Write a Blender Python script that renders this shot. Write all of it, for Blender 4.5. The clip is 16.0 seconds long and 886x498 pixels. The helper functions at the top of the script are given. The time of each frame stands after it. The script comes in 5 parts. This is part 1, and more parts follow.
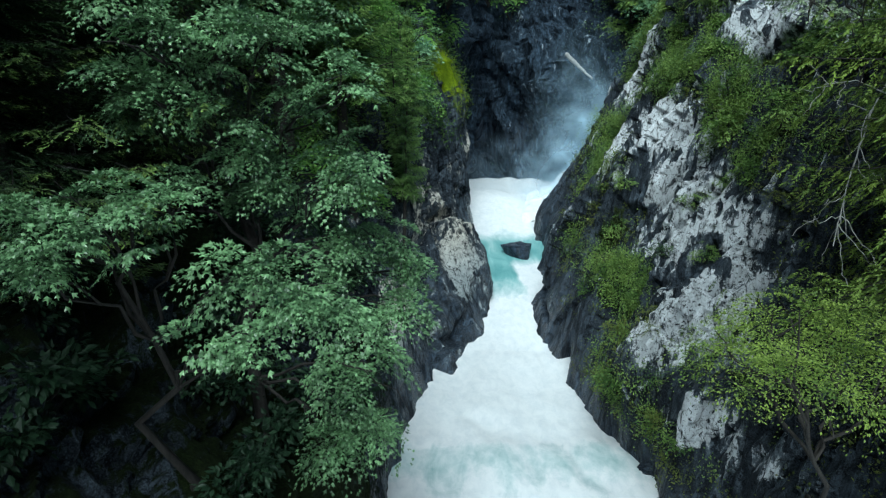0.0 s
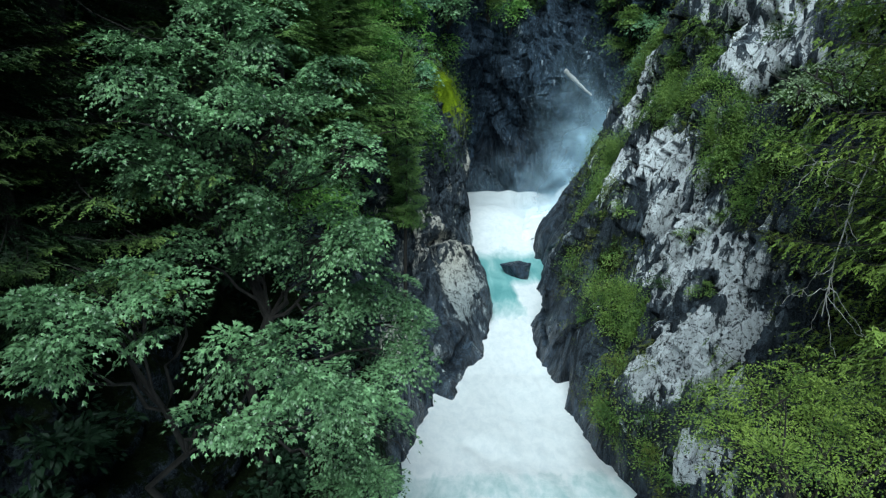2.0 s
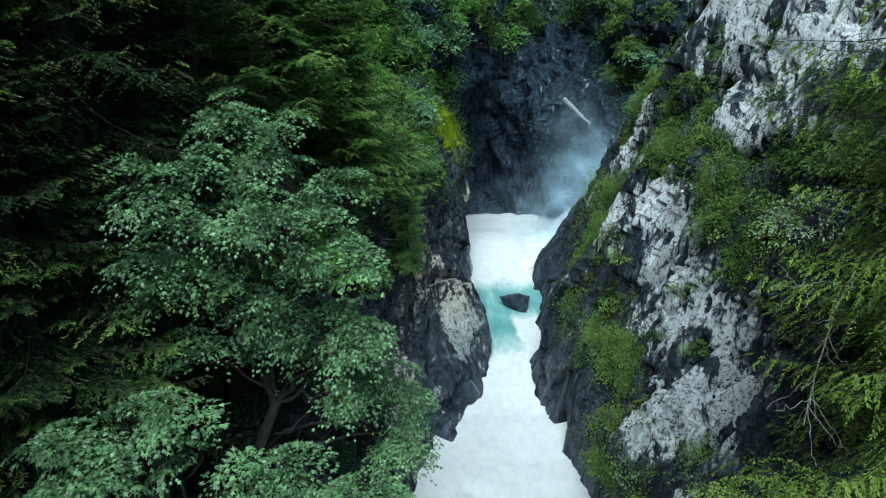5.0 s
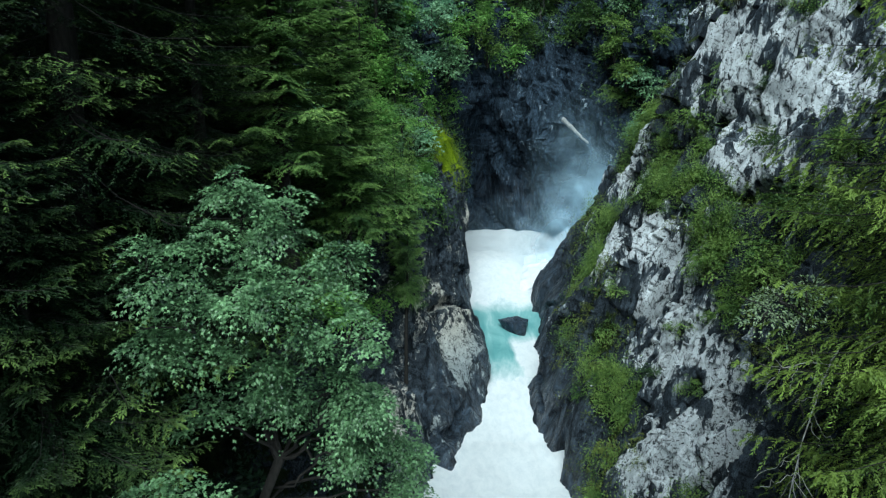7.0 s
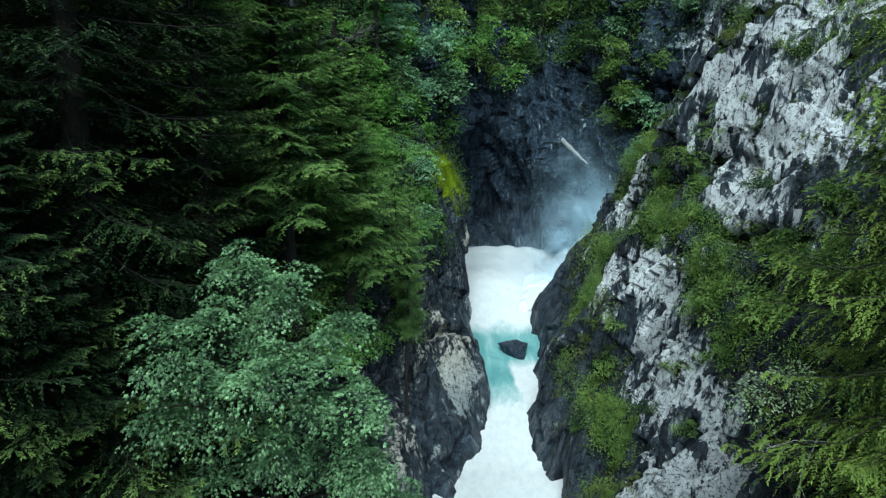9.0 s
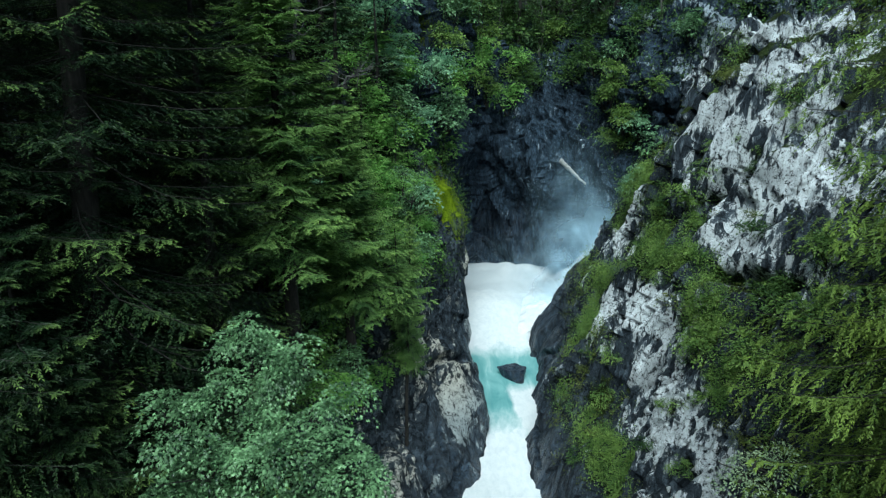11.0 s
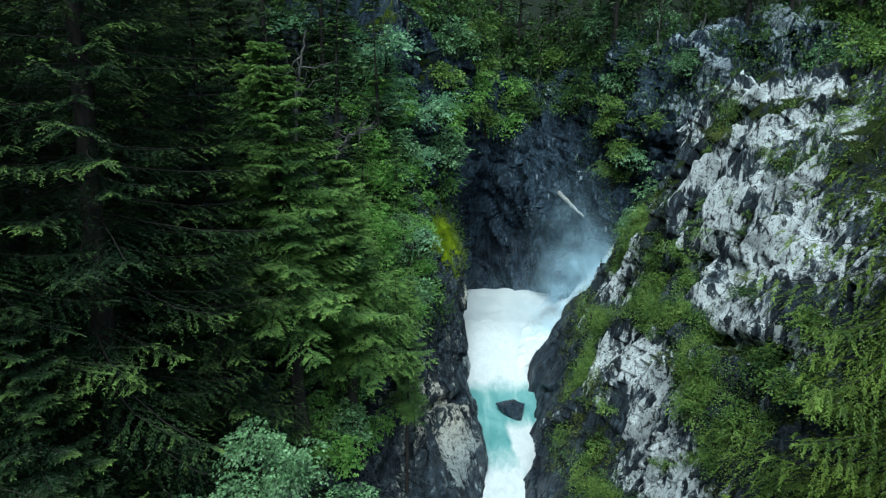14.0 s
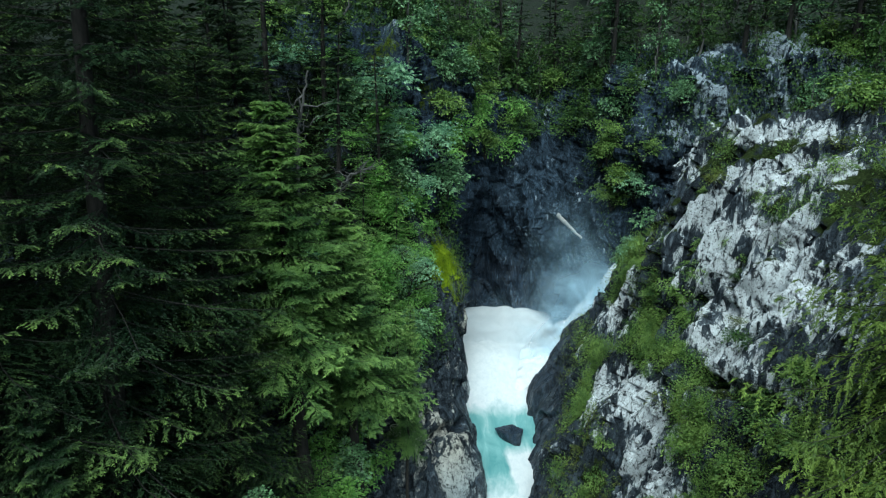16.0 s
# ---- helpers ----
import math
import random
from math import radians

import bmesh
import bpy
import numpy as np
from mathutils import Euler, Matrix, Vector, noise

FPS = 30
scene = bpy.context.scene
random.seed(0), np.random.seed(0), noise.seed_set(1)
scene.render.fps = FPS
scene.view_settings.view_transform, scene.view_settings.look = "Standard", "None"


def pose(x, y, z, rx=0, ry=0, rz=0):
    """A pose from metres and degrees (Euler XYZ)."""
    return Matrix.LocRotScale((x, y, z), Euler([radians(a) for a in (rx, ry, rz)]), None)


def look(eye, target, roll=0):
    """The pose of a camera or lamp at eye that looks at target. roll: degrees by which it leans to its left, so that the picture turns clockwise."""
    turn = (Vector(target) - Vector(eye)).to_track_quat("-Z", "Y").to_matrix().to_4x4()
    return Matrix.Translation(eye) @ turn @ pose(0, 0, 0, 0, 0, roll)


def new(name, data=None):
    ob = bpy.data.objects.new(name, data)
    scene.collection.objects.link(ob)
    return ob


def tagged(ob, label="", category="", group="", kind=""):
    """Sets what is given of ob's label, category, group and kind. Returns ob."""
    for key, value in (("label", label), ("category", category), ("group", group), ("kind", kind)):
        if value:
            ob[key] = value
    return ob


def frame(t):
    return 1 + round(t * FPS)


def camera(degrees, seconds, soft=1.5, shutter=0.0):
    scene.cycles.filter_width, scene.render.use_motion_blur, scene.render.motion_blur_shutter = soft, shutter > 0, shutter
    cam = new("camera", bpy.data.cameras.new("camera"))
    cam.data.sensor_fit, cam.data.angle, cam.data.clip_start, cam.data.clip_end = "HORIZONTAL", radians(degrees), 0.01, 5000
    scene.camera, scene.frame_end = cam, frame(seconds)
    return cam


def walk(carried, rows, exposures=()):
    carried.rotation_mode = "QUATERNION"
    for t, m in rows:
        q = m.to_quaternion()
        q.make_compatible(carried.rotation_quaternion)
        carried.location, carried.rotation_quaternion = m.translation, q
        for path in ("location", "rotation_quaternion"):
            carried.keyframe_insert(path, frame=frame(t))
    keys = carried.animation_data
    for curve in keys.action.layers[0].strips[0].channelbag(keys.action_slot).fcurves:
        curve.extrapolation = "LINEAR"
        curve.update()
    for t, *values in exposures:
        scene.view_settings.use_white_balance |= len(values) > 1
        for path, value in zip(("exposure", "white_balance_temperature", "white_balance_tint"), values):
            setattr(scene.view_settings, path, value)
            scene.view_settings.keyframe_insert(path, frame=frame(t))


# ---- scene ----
cam = camera(72.2, 16.0, soft=1.25)
METRES, EYE, TILT, LEAN, TURN = 16.0, 15.5, -15.1, 0.0, 0.0
ROWS = [
    (0.0, 0.0, 0.0, 0.0, -0.0, 0.0, 0.0),
    (0.5, -0.0002, -0.0062, 0.0226, 0.01, 0.0, 0.0),
    (1.0, -0.0005, -0.0126, 0.0458, 0.0, -0.0, -0.01),
    (1.5, -0.0009, -0.0185, 0.0692, -0.0, -0.01, -0.02),
    (2.0, -0.001, -0.0258, 0.0958, 0.0, -0.01, -0.03),
    (2.5, -0.0011, -0.0328, 0.121, 0.0, 0.0, -0.04),
    (3.0, -0.0012, -0.0402, 0.148, 0.01, 0.02, -0.03),
    (3.5, -0.002, -0.0475, 0.1764, -0.0, 0.02, -0.04),
    (4.0, -0.0025, -0.0548, 0.2035, -0.01, 0.04, -0.04),
    (6.5, -0.001, -0.0943, 0.3442, -0.0, 0.04, -0.07),
    (7.0, -0.0002, -0.1026, 0.3749, -0.01, 0.06, -0.07),
    (7.5, -0.0002, -0.1105, 0.4044, -0.01, 0.08, -0.07),
    (8.0, 0.0001, -0.1185, 0.4359, -0.0, 0.09, -0.07),
    (8.5, 0.0001, -0.1263, 0.4667, 0.0, 0.11, -0.07),
    (9.0, 0.0003, -0.1339, 0.4961, 0.01, 0.11, -0.08),
    (11.5, 0.0036, -0.1772, 0.6564, 0.03, 0.14, -0.04),
    (12.0, 0.0039, -0.186, 0.6907, 0.03, 0.14, -0.03),
    (12.5, 0.0041, -0.1948, 0.723, 0.03, 0.15, -0.03),
    (13.0, 0.004, -0.2042, 0.7575, 0.02, 0.15, -0.04),
    (13.5, 0.0046, -0.2142, 0.7919, 0.03, 0.17, -0.05),
    (14.0, 0.005, -0.2227, 0.8223, 0.03, 0.18, -0.05),
    (14.5, 0.0058, -0.2322, 0.8583, 0.04, 0.18, -0.06),
    (15.0, 0.0058, -0.2411, 0.8917, 0.03, 0.19, -0.07),
    (15.5, 0.0069, -0.2509, 0.9276, 0.05, 0.2, -0.08),
    (16.0, 0.0055, -0.2606, 0.9653, 0.02, 0.17, -0.1),
]
walk(cam, [(t, pose(0, 0, EYE, TILT, LEAN, TURN) @ pose(METRES * x, METRES * y, METRES * z, 90 + pitch, roll, yaw)) for t, x, y, z, yaw, pitch, roll in ROWS], exposures=[(0.0, -0.06, 5450, -7.0), (16.0, -0.08, 5450, -10.5)])

# ---- light: an overcast summer sky, a soft high sun behind the viewpoint, along the gorge ----
world = bpy.data.worlds.new("overcast_sky")
scene.world = world
world.use_nodes = True
wn = world.node_tree
sky = wn.nodes.new("ShaderNodeTexSky")
sky.sky_type = 'NISHITA'
sky.sun_disc = False
sky.sun_elevation = radians(54)
sky.sun_rotation = radians(187)
sky.air_density, sky.dust_density, sky.ozone_density = 1.0, 2.5, 1.0
wn.links.new(sky.outputs[0], wn.nodes["Background"].inputs[0])
wn.nodes["Background"].inputs[1].default_value = 0.052
sun = new("sun", bpy.data.lights.new("sun", 'SUN'))
sun.data.energy = 5.0
sun.data.angle = radians(40)
sun.data.color = (1.0, 0.97, 0.92)
sun.matrix_world = look((-3, -17, 68), (3, 28, 6))


# ---- number helpers ----
def lattice(i, j, k, s):
    """A random number from 0 to 1 for each lattice corner."""
    h = (i.astype(np.int64) * 374761393 + j.astype(np.int64) * 668265263 + k.astype(np.int64) * 1440662683 + s * 974711) & 0xFFFFFFFF
    h = ((h ^ (h >> 13)) * 1274126177) & 0xFFFFFFFF
    h = ((h ^ (h >> 16)) * 2246822519) & 0xFFFFFFFF
    return ((h ^ (h >> 15)) & 0xFFFFFF) / float(0xFFFFFF)


def vnoise(p, size, s=0):
    """Smooth noise from -1 to 1, with features of that size in metres."""
    q = np.asarray(p, float) / size
    c = np.floor(q)
    f = q - c
    f = f * f * f * (f * (f * 6 - 15) + 10)
    out = np.zeros(len(q))
    for a in (0, 1):
        for b in (0, 1):
            for d in (0, 1):
                w = (f[:, 0] if a else 1 - f[:, 0]) * (f[:, 1] if b else 1 - f[:, 1]) * (f[:, 2] if d else 1 - f[:, 2])
                out += w * lattice(c[:, 0] + a, c[:, 1] + b, c[:, 2] + d, s)
    return out * 2 - 1


def fbm(p, size, octaves=4, s=0):
    out, amp = np.zeros(len(p)), 1.0
    for o in range(octaves):
        out += amp * vnoise(p, size / 2 ** o, s + 17 * o)
        amp *= 0.5
    return out


def blocks(p, size, s=0):
    """Broken rock: each cell is a tilted plane of its own. Returns the planes' heights,
    the distance to the nearest joint, and the planes cut against one another into sharp ridges."""
    q = np.asarray(p, float) / np.asarray(size)
    c = np.floor(q)
    n = len(q)
    d1, d2, val, ridge = np.full(n, 9.0), np.full(n, 9.0), np.zeros(n), np.full(n, 9.0)
    for a in (-1, 0, 1):
        for b in (-1, 0, 1):
            for d in (-1, 0, 1):
                i, j, k = c[:, 0] + a, c[:, 1] + b, c[:, 2] + d
                off = np.stack([i + lattice(i, j, k, s), j + lattice(i, j, k, s + 1), k + lattice(i, j, k, s + 2)], 1)
                v = q - off
                dist = np.sqrt((v * v).sum(1))
                tilt = np.stack([lattice(i, j, k, s + 3), lattice(i, j, k, s + 4), lattice(i, j, k, s + 5)], 1) - 0.5
                h = (lattice(i, j, k, s + 6) - 0.5) * 1.2 + (tilt * v).sum(1) * 2.0
                ridge = np.minimum(ridge, h + 2.5 * np.maximum(dist - 0.75, 0))
                near = dist < d1
                d2 = np.where(near, d1, np.minimum(d2, dist))
                val = np.where(near, h, val)
                d1 = np.where(near, dist, d1)
    return val, d2 - d1, ridge


def smooth_rows(a, n):
    """A running mean over n rows, ends held."""
    if n < 2:
        return a
    pad = np.concatenate([np.repeat(a[:1], n, 0), a, np.repeat(a[-1:], n, 0)])
    c = np.cumsum(pad, 0)
    m = (c[n:] - c[:-n]) / n
    st = (len(m) - len(a)) // 2
    return m[st:st + len(a)]


def step(a, lo, hi):
    t = np.clip((a - lo) / (hi - lo), 0, 1)
    return t * t * (3 - 2 * t)


# ---- mesh helpers ----
def mesh(name, verts, faces, material, smooth=True, attrs=None, sharp=None):
    """A mesh from arrays; faces all have the same number of corners."""
    verts, faces = np.asarray(verts, np.float32), np.asarray(faces, np.int32)
    me = bpy.data.meshes.new(name)
    k = faces.shape[1]
    me.vertices.add(len(verts))
    me.vertices.foreach_set("co", verts.ravel())
    me.loops.add(faces.size)
    me.loops.foreach_set("vertex_index", faces.ravel())
    me.polygons.add(len(faces))
    me.polygons.foreach_set("loop_start", np.arange(0, faces.size, k, dtype=np.int32))
    me.update(calc_edges=True)
    me.validate()
    me.polygons.foreach_set("use_smooth", np.full(len(me.polygons), smooth))
    if sharp:
        me.set_sharp_from_angle(angle=radians(sharp))
    me.materials.append(material)
    for key, values in (attrs or {}).items():
        at = me.attributes.new(key, 'FLOAT', 'POINT')
        at.data.foreach_set("value", np.asarray(values, np.float32))
    return me


def part(name, me, parent, label=""):
    ob = new(name, me)
    ob.parent = parent
    return tagged(ob, label)


def grid_faces(nu, nv):
    i = np.arange(nu - 1)[:, None] * nv + np.arange(nv - 1)[None, :]
    return np.stack([i, i + nv, i + nv + 1, i + 1], -1).reshape(-1, 4)


def grid_normals(g):
    n = np.cross(np.gradient(g, axis=0), np.gradient(g, axis=1))
    return n / np.maximum(np.linalg.norm(n, axis=2, keepdims=True), 1e-9)


def tube(path, radii, sides=8, ragged=0.0, s=0):
    """Verts and faces of a tapered round tube along a path."""
    path = np.asarray(path, float)
    t = np.gradient(path, axis=0)
    t /= np.maximum(np.linalg.norm(t, axis=1, keepdims=True), 1e-9)
    up = np.where(np.abs(t[:, 2:3]) > 0.9, [[1.0, 0, 0]], [[0, 0, 1.0]])
    a = np.cross(t, up)
    a /= np.maximum(np.linalg.norm(a, axis=1, keepdims=True), 1e-9)
    b = np.cross(t, a)
    ang = np.linspace(0, 2 * np.pi, sides, endpoint=False)
    ring = np.cos(ang)[None, :, None] * a[:, None] + np.sin(ang)[None, :, None] * b[:, None]
    r = np.asarray(radii, float)[:, None, None] * np.ones((1, sides, 1))
    v = (path[:, None] + ring * r)
    if ragged:
        w = vnoise(v.reshape(-1, 3), 0.35, s).reshape(len(path), sides, 1)
        v = v + ring * r * w * ragged
    i = np.arange(len(path) - 1)[:, None] * sides + np.arange(sides)[None]
    j = np.arange(len(path) - 1)[:, None] * sides + (np.arange(sides)[None] + 1) % sides
    return v.reshape(-1, 3), np.stack([i, j, j + sides, i + sides], -1).reshape(-1, 4)


def join(pieces):
    vs, fs, n = [], [], 0
    for v, f in pieces:
        vs.append(v)
        fs.append(f + n)
        n += len(v)
    return np.concatenate(vs), np.concatenate(fs)


OVAL = np.array([(0, 0, 0), (-0.5, 0.45, 0.10), (0, 1, 0), (0.5, 0.45, 0.10)])
LOBED = np.array([(0, 0, 0), (-0.22, 0.30, 0.06), (-0.55, 0.66, -0.14), (-0.16, 0.66, 0.05),
                  (0, 1.15, -0.16), (0.16, 0.66, 0.05), (0.55, 0.66, -0.14), (0.22, 0.30, 0.06)])


def leaves(at, way, face, length, width, shape=OVAL):
    """Leaves at points: way is where the tip points, face the upper side."""
    way = way / np.maximum(np.linalg.norm(way, axis=1, keepdims=True), 1e-9)
    side = np.cross(way, face)
    side /= np.maximum(np.linalg.norm(side, axis=1, keepdims=True), 1e-9)
    nrm = np.cross(side, way)
    length, width = np.broadcast_to(length, len(at)), np.broadcast_to(width, len(at))
    v = (at[:, None] + side[:, None] * (shape[None, :, :1] * width[:, None, None])
         + way[:, None] * (shape[None, :, 1:2] * length[:, None, None]) + nrm[:, None] * (shape[None, :, 2:] * length[:, None, None]))
    k = len(shape)
    return v.reshape(-1, 3), np.arange(len(at) * k).reshape(-1, k)


def unit(v):
    return v / np.maximum(np.linalg.norm(v, axis=-1, keepdims=True), 1e-9)


# ---- materials ----
def material(name):
    m = bpy.data.materials.new(name)
    m.use_nodes = True
    nt = m.node_tree
    return m, nt, nt.nodes["Principled BSDF"], nt.nodes["Material Output"]


def node(nt, kind, **sockets):
    n = nt.nodes.new(kind)
    for key, value in sockets.items():
        n.inputs[key.replace("_", " ")].default_value = value
    return n


def noise_tex(nt, scale, detail=6.0, rough=0.6, stretch=None, distort=0.0):
    co = nt.nodes.new("ShaderNodeNewGeometry")
    n = node(nt, "ShaderNodeTexNoise", Scale=scale, Detail=detail, Roughness=rough, Distortion=distort)
    if stretch:
        mp = nt.nodes.new("ShaderNodeMapping")
        mp.inputs["Scale"].default_value = stretch[:3]
        if len(stretch) > 3:
            mp.inputs["Rotation"].default_value = [radians(a) for a in stretch[3:]]
        nt.links.new(co.outputs["Position"], mp.inputs[0])
        nt.links.new(mp.outputs[0], n.inputs[0])
    else:
        nt.links.new(co.outputs["Position"], n.inputs[0])
    return n.outputs[0]


def ramp(nt, value, *stops):
    r = nt.nodes.new("ShaderNodeValToRGB")
    while len(r.color_ramp.elements) < len(stops):
        r.color_ramp.elements.new(0.5)
    for e, (p, c) in zip(r.color_ramp.elements, stops):
        e.position, e.color = p, (*((c, c, c) if isinstance(c, (int, float)) else c), 1)
    nt.links.new(value, r.inputs[0])
    return r.outputs[0]


def mix(nt, fac, a, b, blend='MIX'):
    m = nt.nodes.new("ShaderNodeMix")
    m.data_type, m.blend_type = 'RGBA', blend
    for sock, v in ((m.inputs[0], fac), (m.inputs[6], a), (m.inputs[7], b)):
        if isinstance(v, (int, float)):
            sock.default_value = v
        elif isinstance(v, tuple):
            sock.default_value = (*v, 1)
        else:
            nt.links.new(v, sock)
    return m.outputs[2]


def calc(nt, op, a, b, clamp=False):
    m = nt.nodes.new("ShaderNodeMath")
    m.operation, m.use_clamp = op, clamp
    for sock, v in zip(m.inputs, (a, b)):
        if isinstance(v, (int, float)):
            sock.default_value = v
        else:
            nt.links.new(v, sock)
    return m.outputs[0]


def attr(nt, name):
    a = nt.nodes.new("ShaderNodeAttribute")
    a.attribute_name = name
    return a.outputs["Fac"]


def bump(nt, bsdf, height, strength=0.5, distance=0.1):
    b = node(nt, "ShaderNodeBump", Strength=strength, Distance=distance)
    nt.links.new(height, b.inputs["Height"])
    nt.links.new(b.outputs[0], bsdf.inputs["Normal"])


def rock_material(name, dark, mid, pale, moss, lean, long=0.38):
    """Foliated gneiss: dark stone, pale lichen in ragged streaks, moss, wet near the water. The mesh tells how much of each."""
    m, nt, bsdf, out = material(name)
    streak = noise_tex(nt, 0.8, 10, 0.72, (1.0, 1.0, long, lean, 14, 0), 1.0)
    grain = noise_tex(nt, 3.4, 9, 0.75, (1.0, 1.0, 1.5 * long, lean, 14, 0), 0.5)
    spot = noise_tex(nt, 6.5, 6, 0.7, None, 0.8)
    fine = noise_tex(nt, 22.0, 5, 0.75)
    body = mix(nt, ramp(nt, grain, (0.40, 0), (0.60, 1)), dark, mid)
    body = mix(nt, ramp(nt, streak, (0.40, 1), (0.52, 0)), body, tuple(c * 0.6 for c in dark))
    body = mix(nt, ramp(nt, fine, (0.45, 0), (0.75, 0.6)), body, tuple(c * 2.6 for c in mid))
    lich = calc(nt, 'ADD', attr(nt, "lichen"), calc(nt, 'MULTIPLY', calc(nt, 'SUBTRACT', streak, 0.5), 1.15))
    lich = calc(nt, 'ADD', lich, calc(nt, 'MULTIPLY', calc(nt, 'SUBTRACT', grain, 0.5), 0.9))
    lich = calc(nt, 'ADD', lich, calc(nt, 'MULTIPLY', calc(nt, 'SUBTRACT', fine, 0.5), 0.25))
    chips, seams = [], []
    for size, stretch in ((1.2, 0.40), (3.4, 0.32)):
        mp = nt.nodes.new("ShaderNodeMapping")
        mp.inputs["Scale"].default_value, mp.inputs["Rotation"].default_value = (1, 1, stretch), (radians(lean), radians(14), 0)
        wob = nt.nodes.new("ShaderNodeVectorMath")
        wob.operation = 'MULTIPLY_ADD'
        wob.inputs[1].default_value = (0.25 / size,) * 3
        rough_noise = node(nt, "ShaderNodeTexNoise", Scale=2.5 * size, Detail=4.0)
        geo = nt.nodes.new("ShaderNodeNewGeometry")
        nt.links.new(geo.outputs["Position"], rough_noise.inputs[0])
        nt.links.new(rough_noise.outputs["Color"], wob.inputs[0])
        nt.links.new(geo.outputs["Position"], wob.inputs[2])
        nt.links.new(wob.outputs[0], mp.inputs[0])
        cell = node(nt, "ShaderNodeTexVoronoi", Scale=size)
        nt.links.new(mp.outputs[0], cell.inputs["Vector"])
        sep = nt.nodes.new("ShaderNodeSeparateColor")
        nt.links.new(cell.outputs["Color"], sep.inputs[0])
        chips.append(sep.outputs[0])
        seam = node(nt, "ShaderNodeTexVoronoi", Scale=size)
        seam.feature = 'DISTANCE_TO_EDGE'
        nt.links.new(mp.outputs[0], seam.inputs["Vector"])
        seams.append(seam.outputs["Distance"])
    for chip in chips:
        lich = calc(nt, 'ADD', lich, calc(nt, 'MULTIPLY', calc(nt, 'SUBTRACT', chip, 0.5), 0.34))
    mask = ramp(nt, lich, (0.46, 0), (0.54, 1))
    body = mix(nt, ramp(nt, lich, (0.28, 0), (0.50, 0.65)), body, tuple(c * k for c, k in zip(pale, (0.26, 0.29, 0.32))))
    shade = mix(nt, ramp(nt, grain, (0.35, 0), (0.6, 1)), tuple(c * 0.62 for c in pale), pale)
    shade = mix(nt, ramp(nt, fine, (0.30, 0.45), (0.55, 0)), shade, tuple(c * 0.35 for c in pale))
    shade = mix(nt, ramp(nt, spot, (0.40, 1), (0.44, 0)), shade, dark)
    body = mix(nt, ramp(nt, chips[1], (0.2, 0.55), (0.9, 0)), body, tuple(c * 0.5 for c in dark))
    shade = mix(nt, ramp(nt, chips[0], (0.1, 0.35), (0.6, 0)), shade, tuple(c * 0.45 for c in pale))
    col = mix(nt, mask, body, shade)
    for dist, wide, much in ((seams[0], 0.045, 0.9), (seams[1], 0.05, 0.6)):
        line = calc(nt, 'ADD', dist, calc(nt, 'MULTIPLY', calc(nt, 'SUBTRACT', grain, 0.45), 0.5 * wide / 0.05))
        col = mix(nt, ramp(nt, line, (0.0, much), (wide, 0)), col, tuple(c * 0.7 for c in dark))
    gap = ramp(nt, calc(nt, 'ADD', attr(nt, "crack"), calc(nt, 'MULTIPLY', calc(nt, 'SUBTRACT', spot, 0.30), 0.5)), (0.05, 1), (0.13, 0))
    col = mix(nt, gap, col, tuple(c * 0.6 for c in dark))
    mo = calc(nt, 'ADD', attr(nt, "moss"), calc(nt, 'MULTIPLY', calc(nt, 'SUBTRACT', grain, 0.5), 1.1))
    mossy = mix(nt, ramp(nt, fine, (0.35, 0), (0.65, 1)), tuple(c * 0.18 for c in moss), moss)
    mossy = mix(nt, ramp(nt, spot, (0.38, 0.8), (0.60, 0)), mossy, tuple(c * 0.12 for c in moss))
    lush = mix(nt, ramp(nt, grain, (0.35, 0), (0.65, 1)), (0.13, 0.20, 0.006), (0.42, 0.56, 0.015))
    mossy = mix(nt, attr(nt, "lush"), mossy, lush)
    mfac = ramp(nt, mo, (0.5, 0), (0.60, 1))
    col = mix(nt, mfac, col, mossy)
    wet = attr(nt, "wet")
    col = mix(nt, calc(nt, 'MULTIPLY', wet, 0.88), col, mix(nt, 1.0, col, (0.58, 0.69, 0.82), 'MULTIPLY'))
    nt.links.new(col, bsdf.inputs["Base Color"])
    film = calc(nt, 'MULTIPLY', calc(nt, 'SUBTRACT', wet, mfac, True), ramp(nt, streak, (0.42, 0.15), (0.60, 1)))
    nt.links.new(ramp(nt, film, (0.0, 0.85), (1.0, 0.22)), bsdf.inputs["Roughness"])
    nt.links.new(ramp(nt, film, (0.0, 0.12), (1.0, 0.9)), bsdf.inputs["Specular IOR Level"])
    h = calc(nt, 'ADD', grain, calc(nt, 'MULTIPLY', fine, 0.25))
    h = calc(nt, 'ADD', h, calc(nt, 'MULTIPLY', streak, 0.8))
    h = calc(nt, 'ADD', h, calc(nt, 'MULTIPLY', chips[1], 0.35))
    bump(nt, bsdf, h, 0.75, 0.30)
    return m


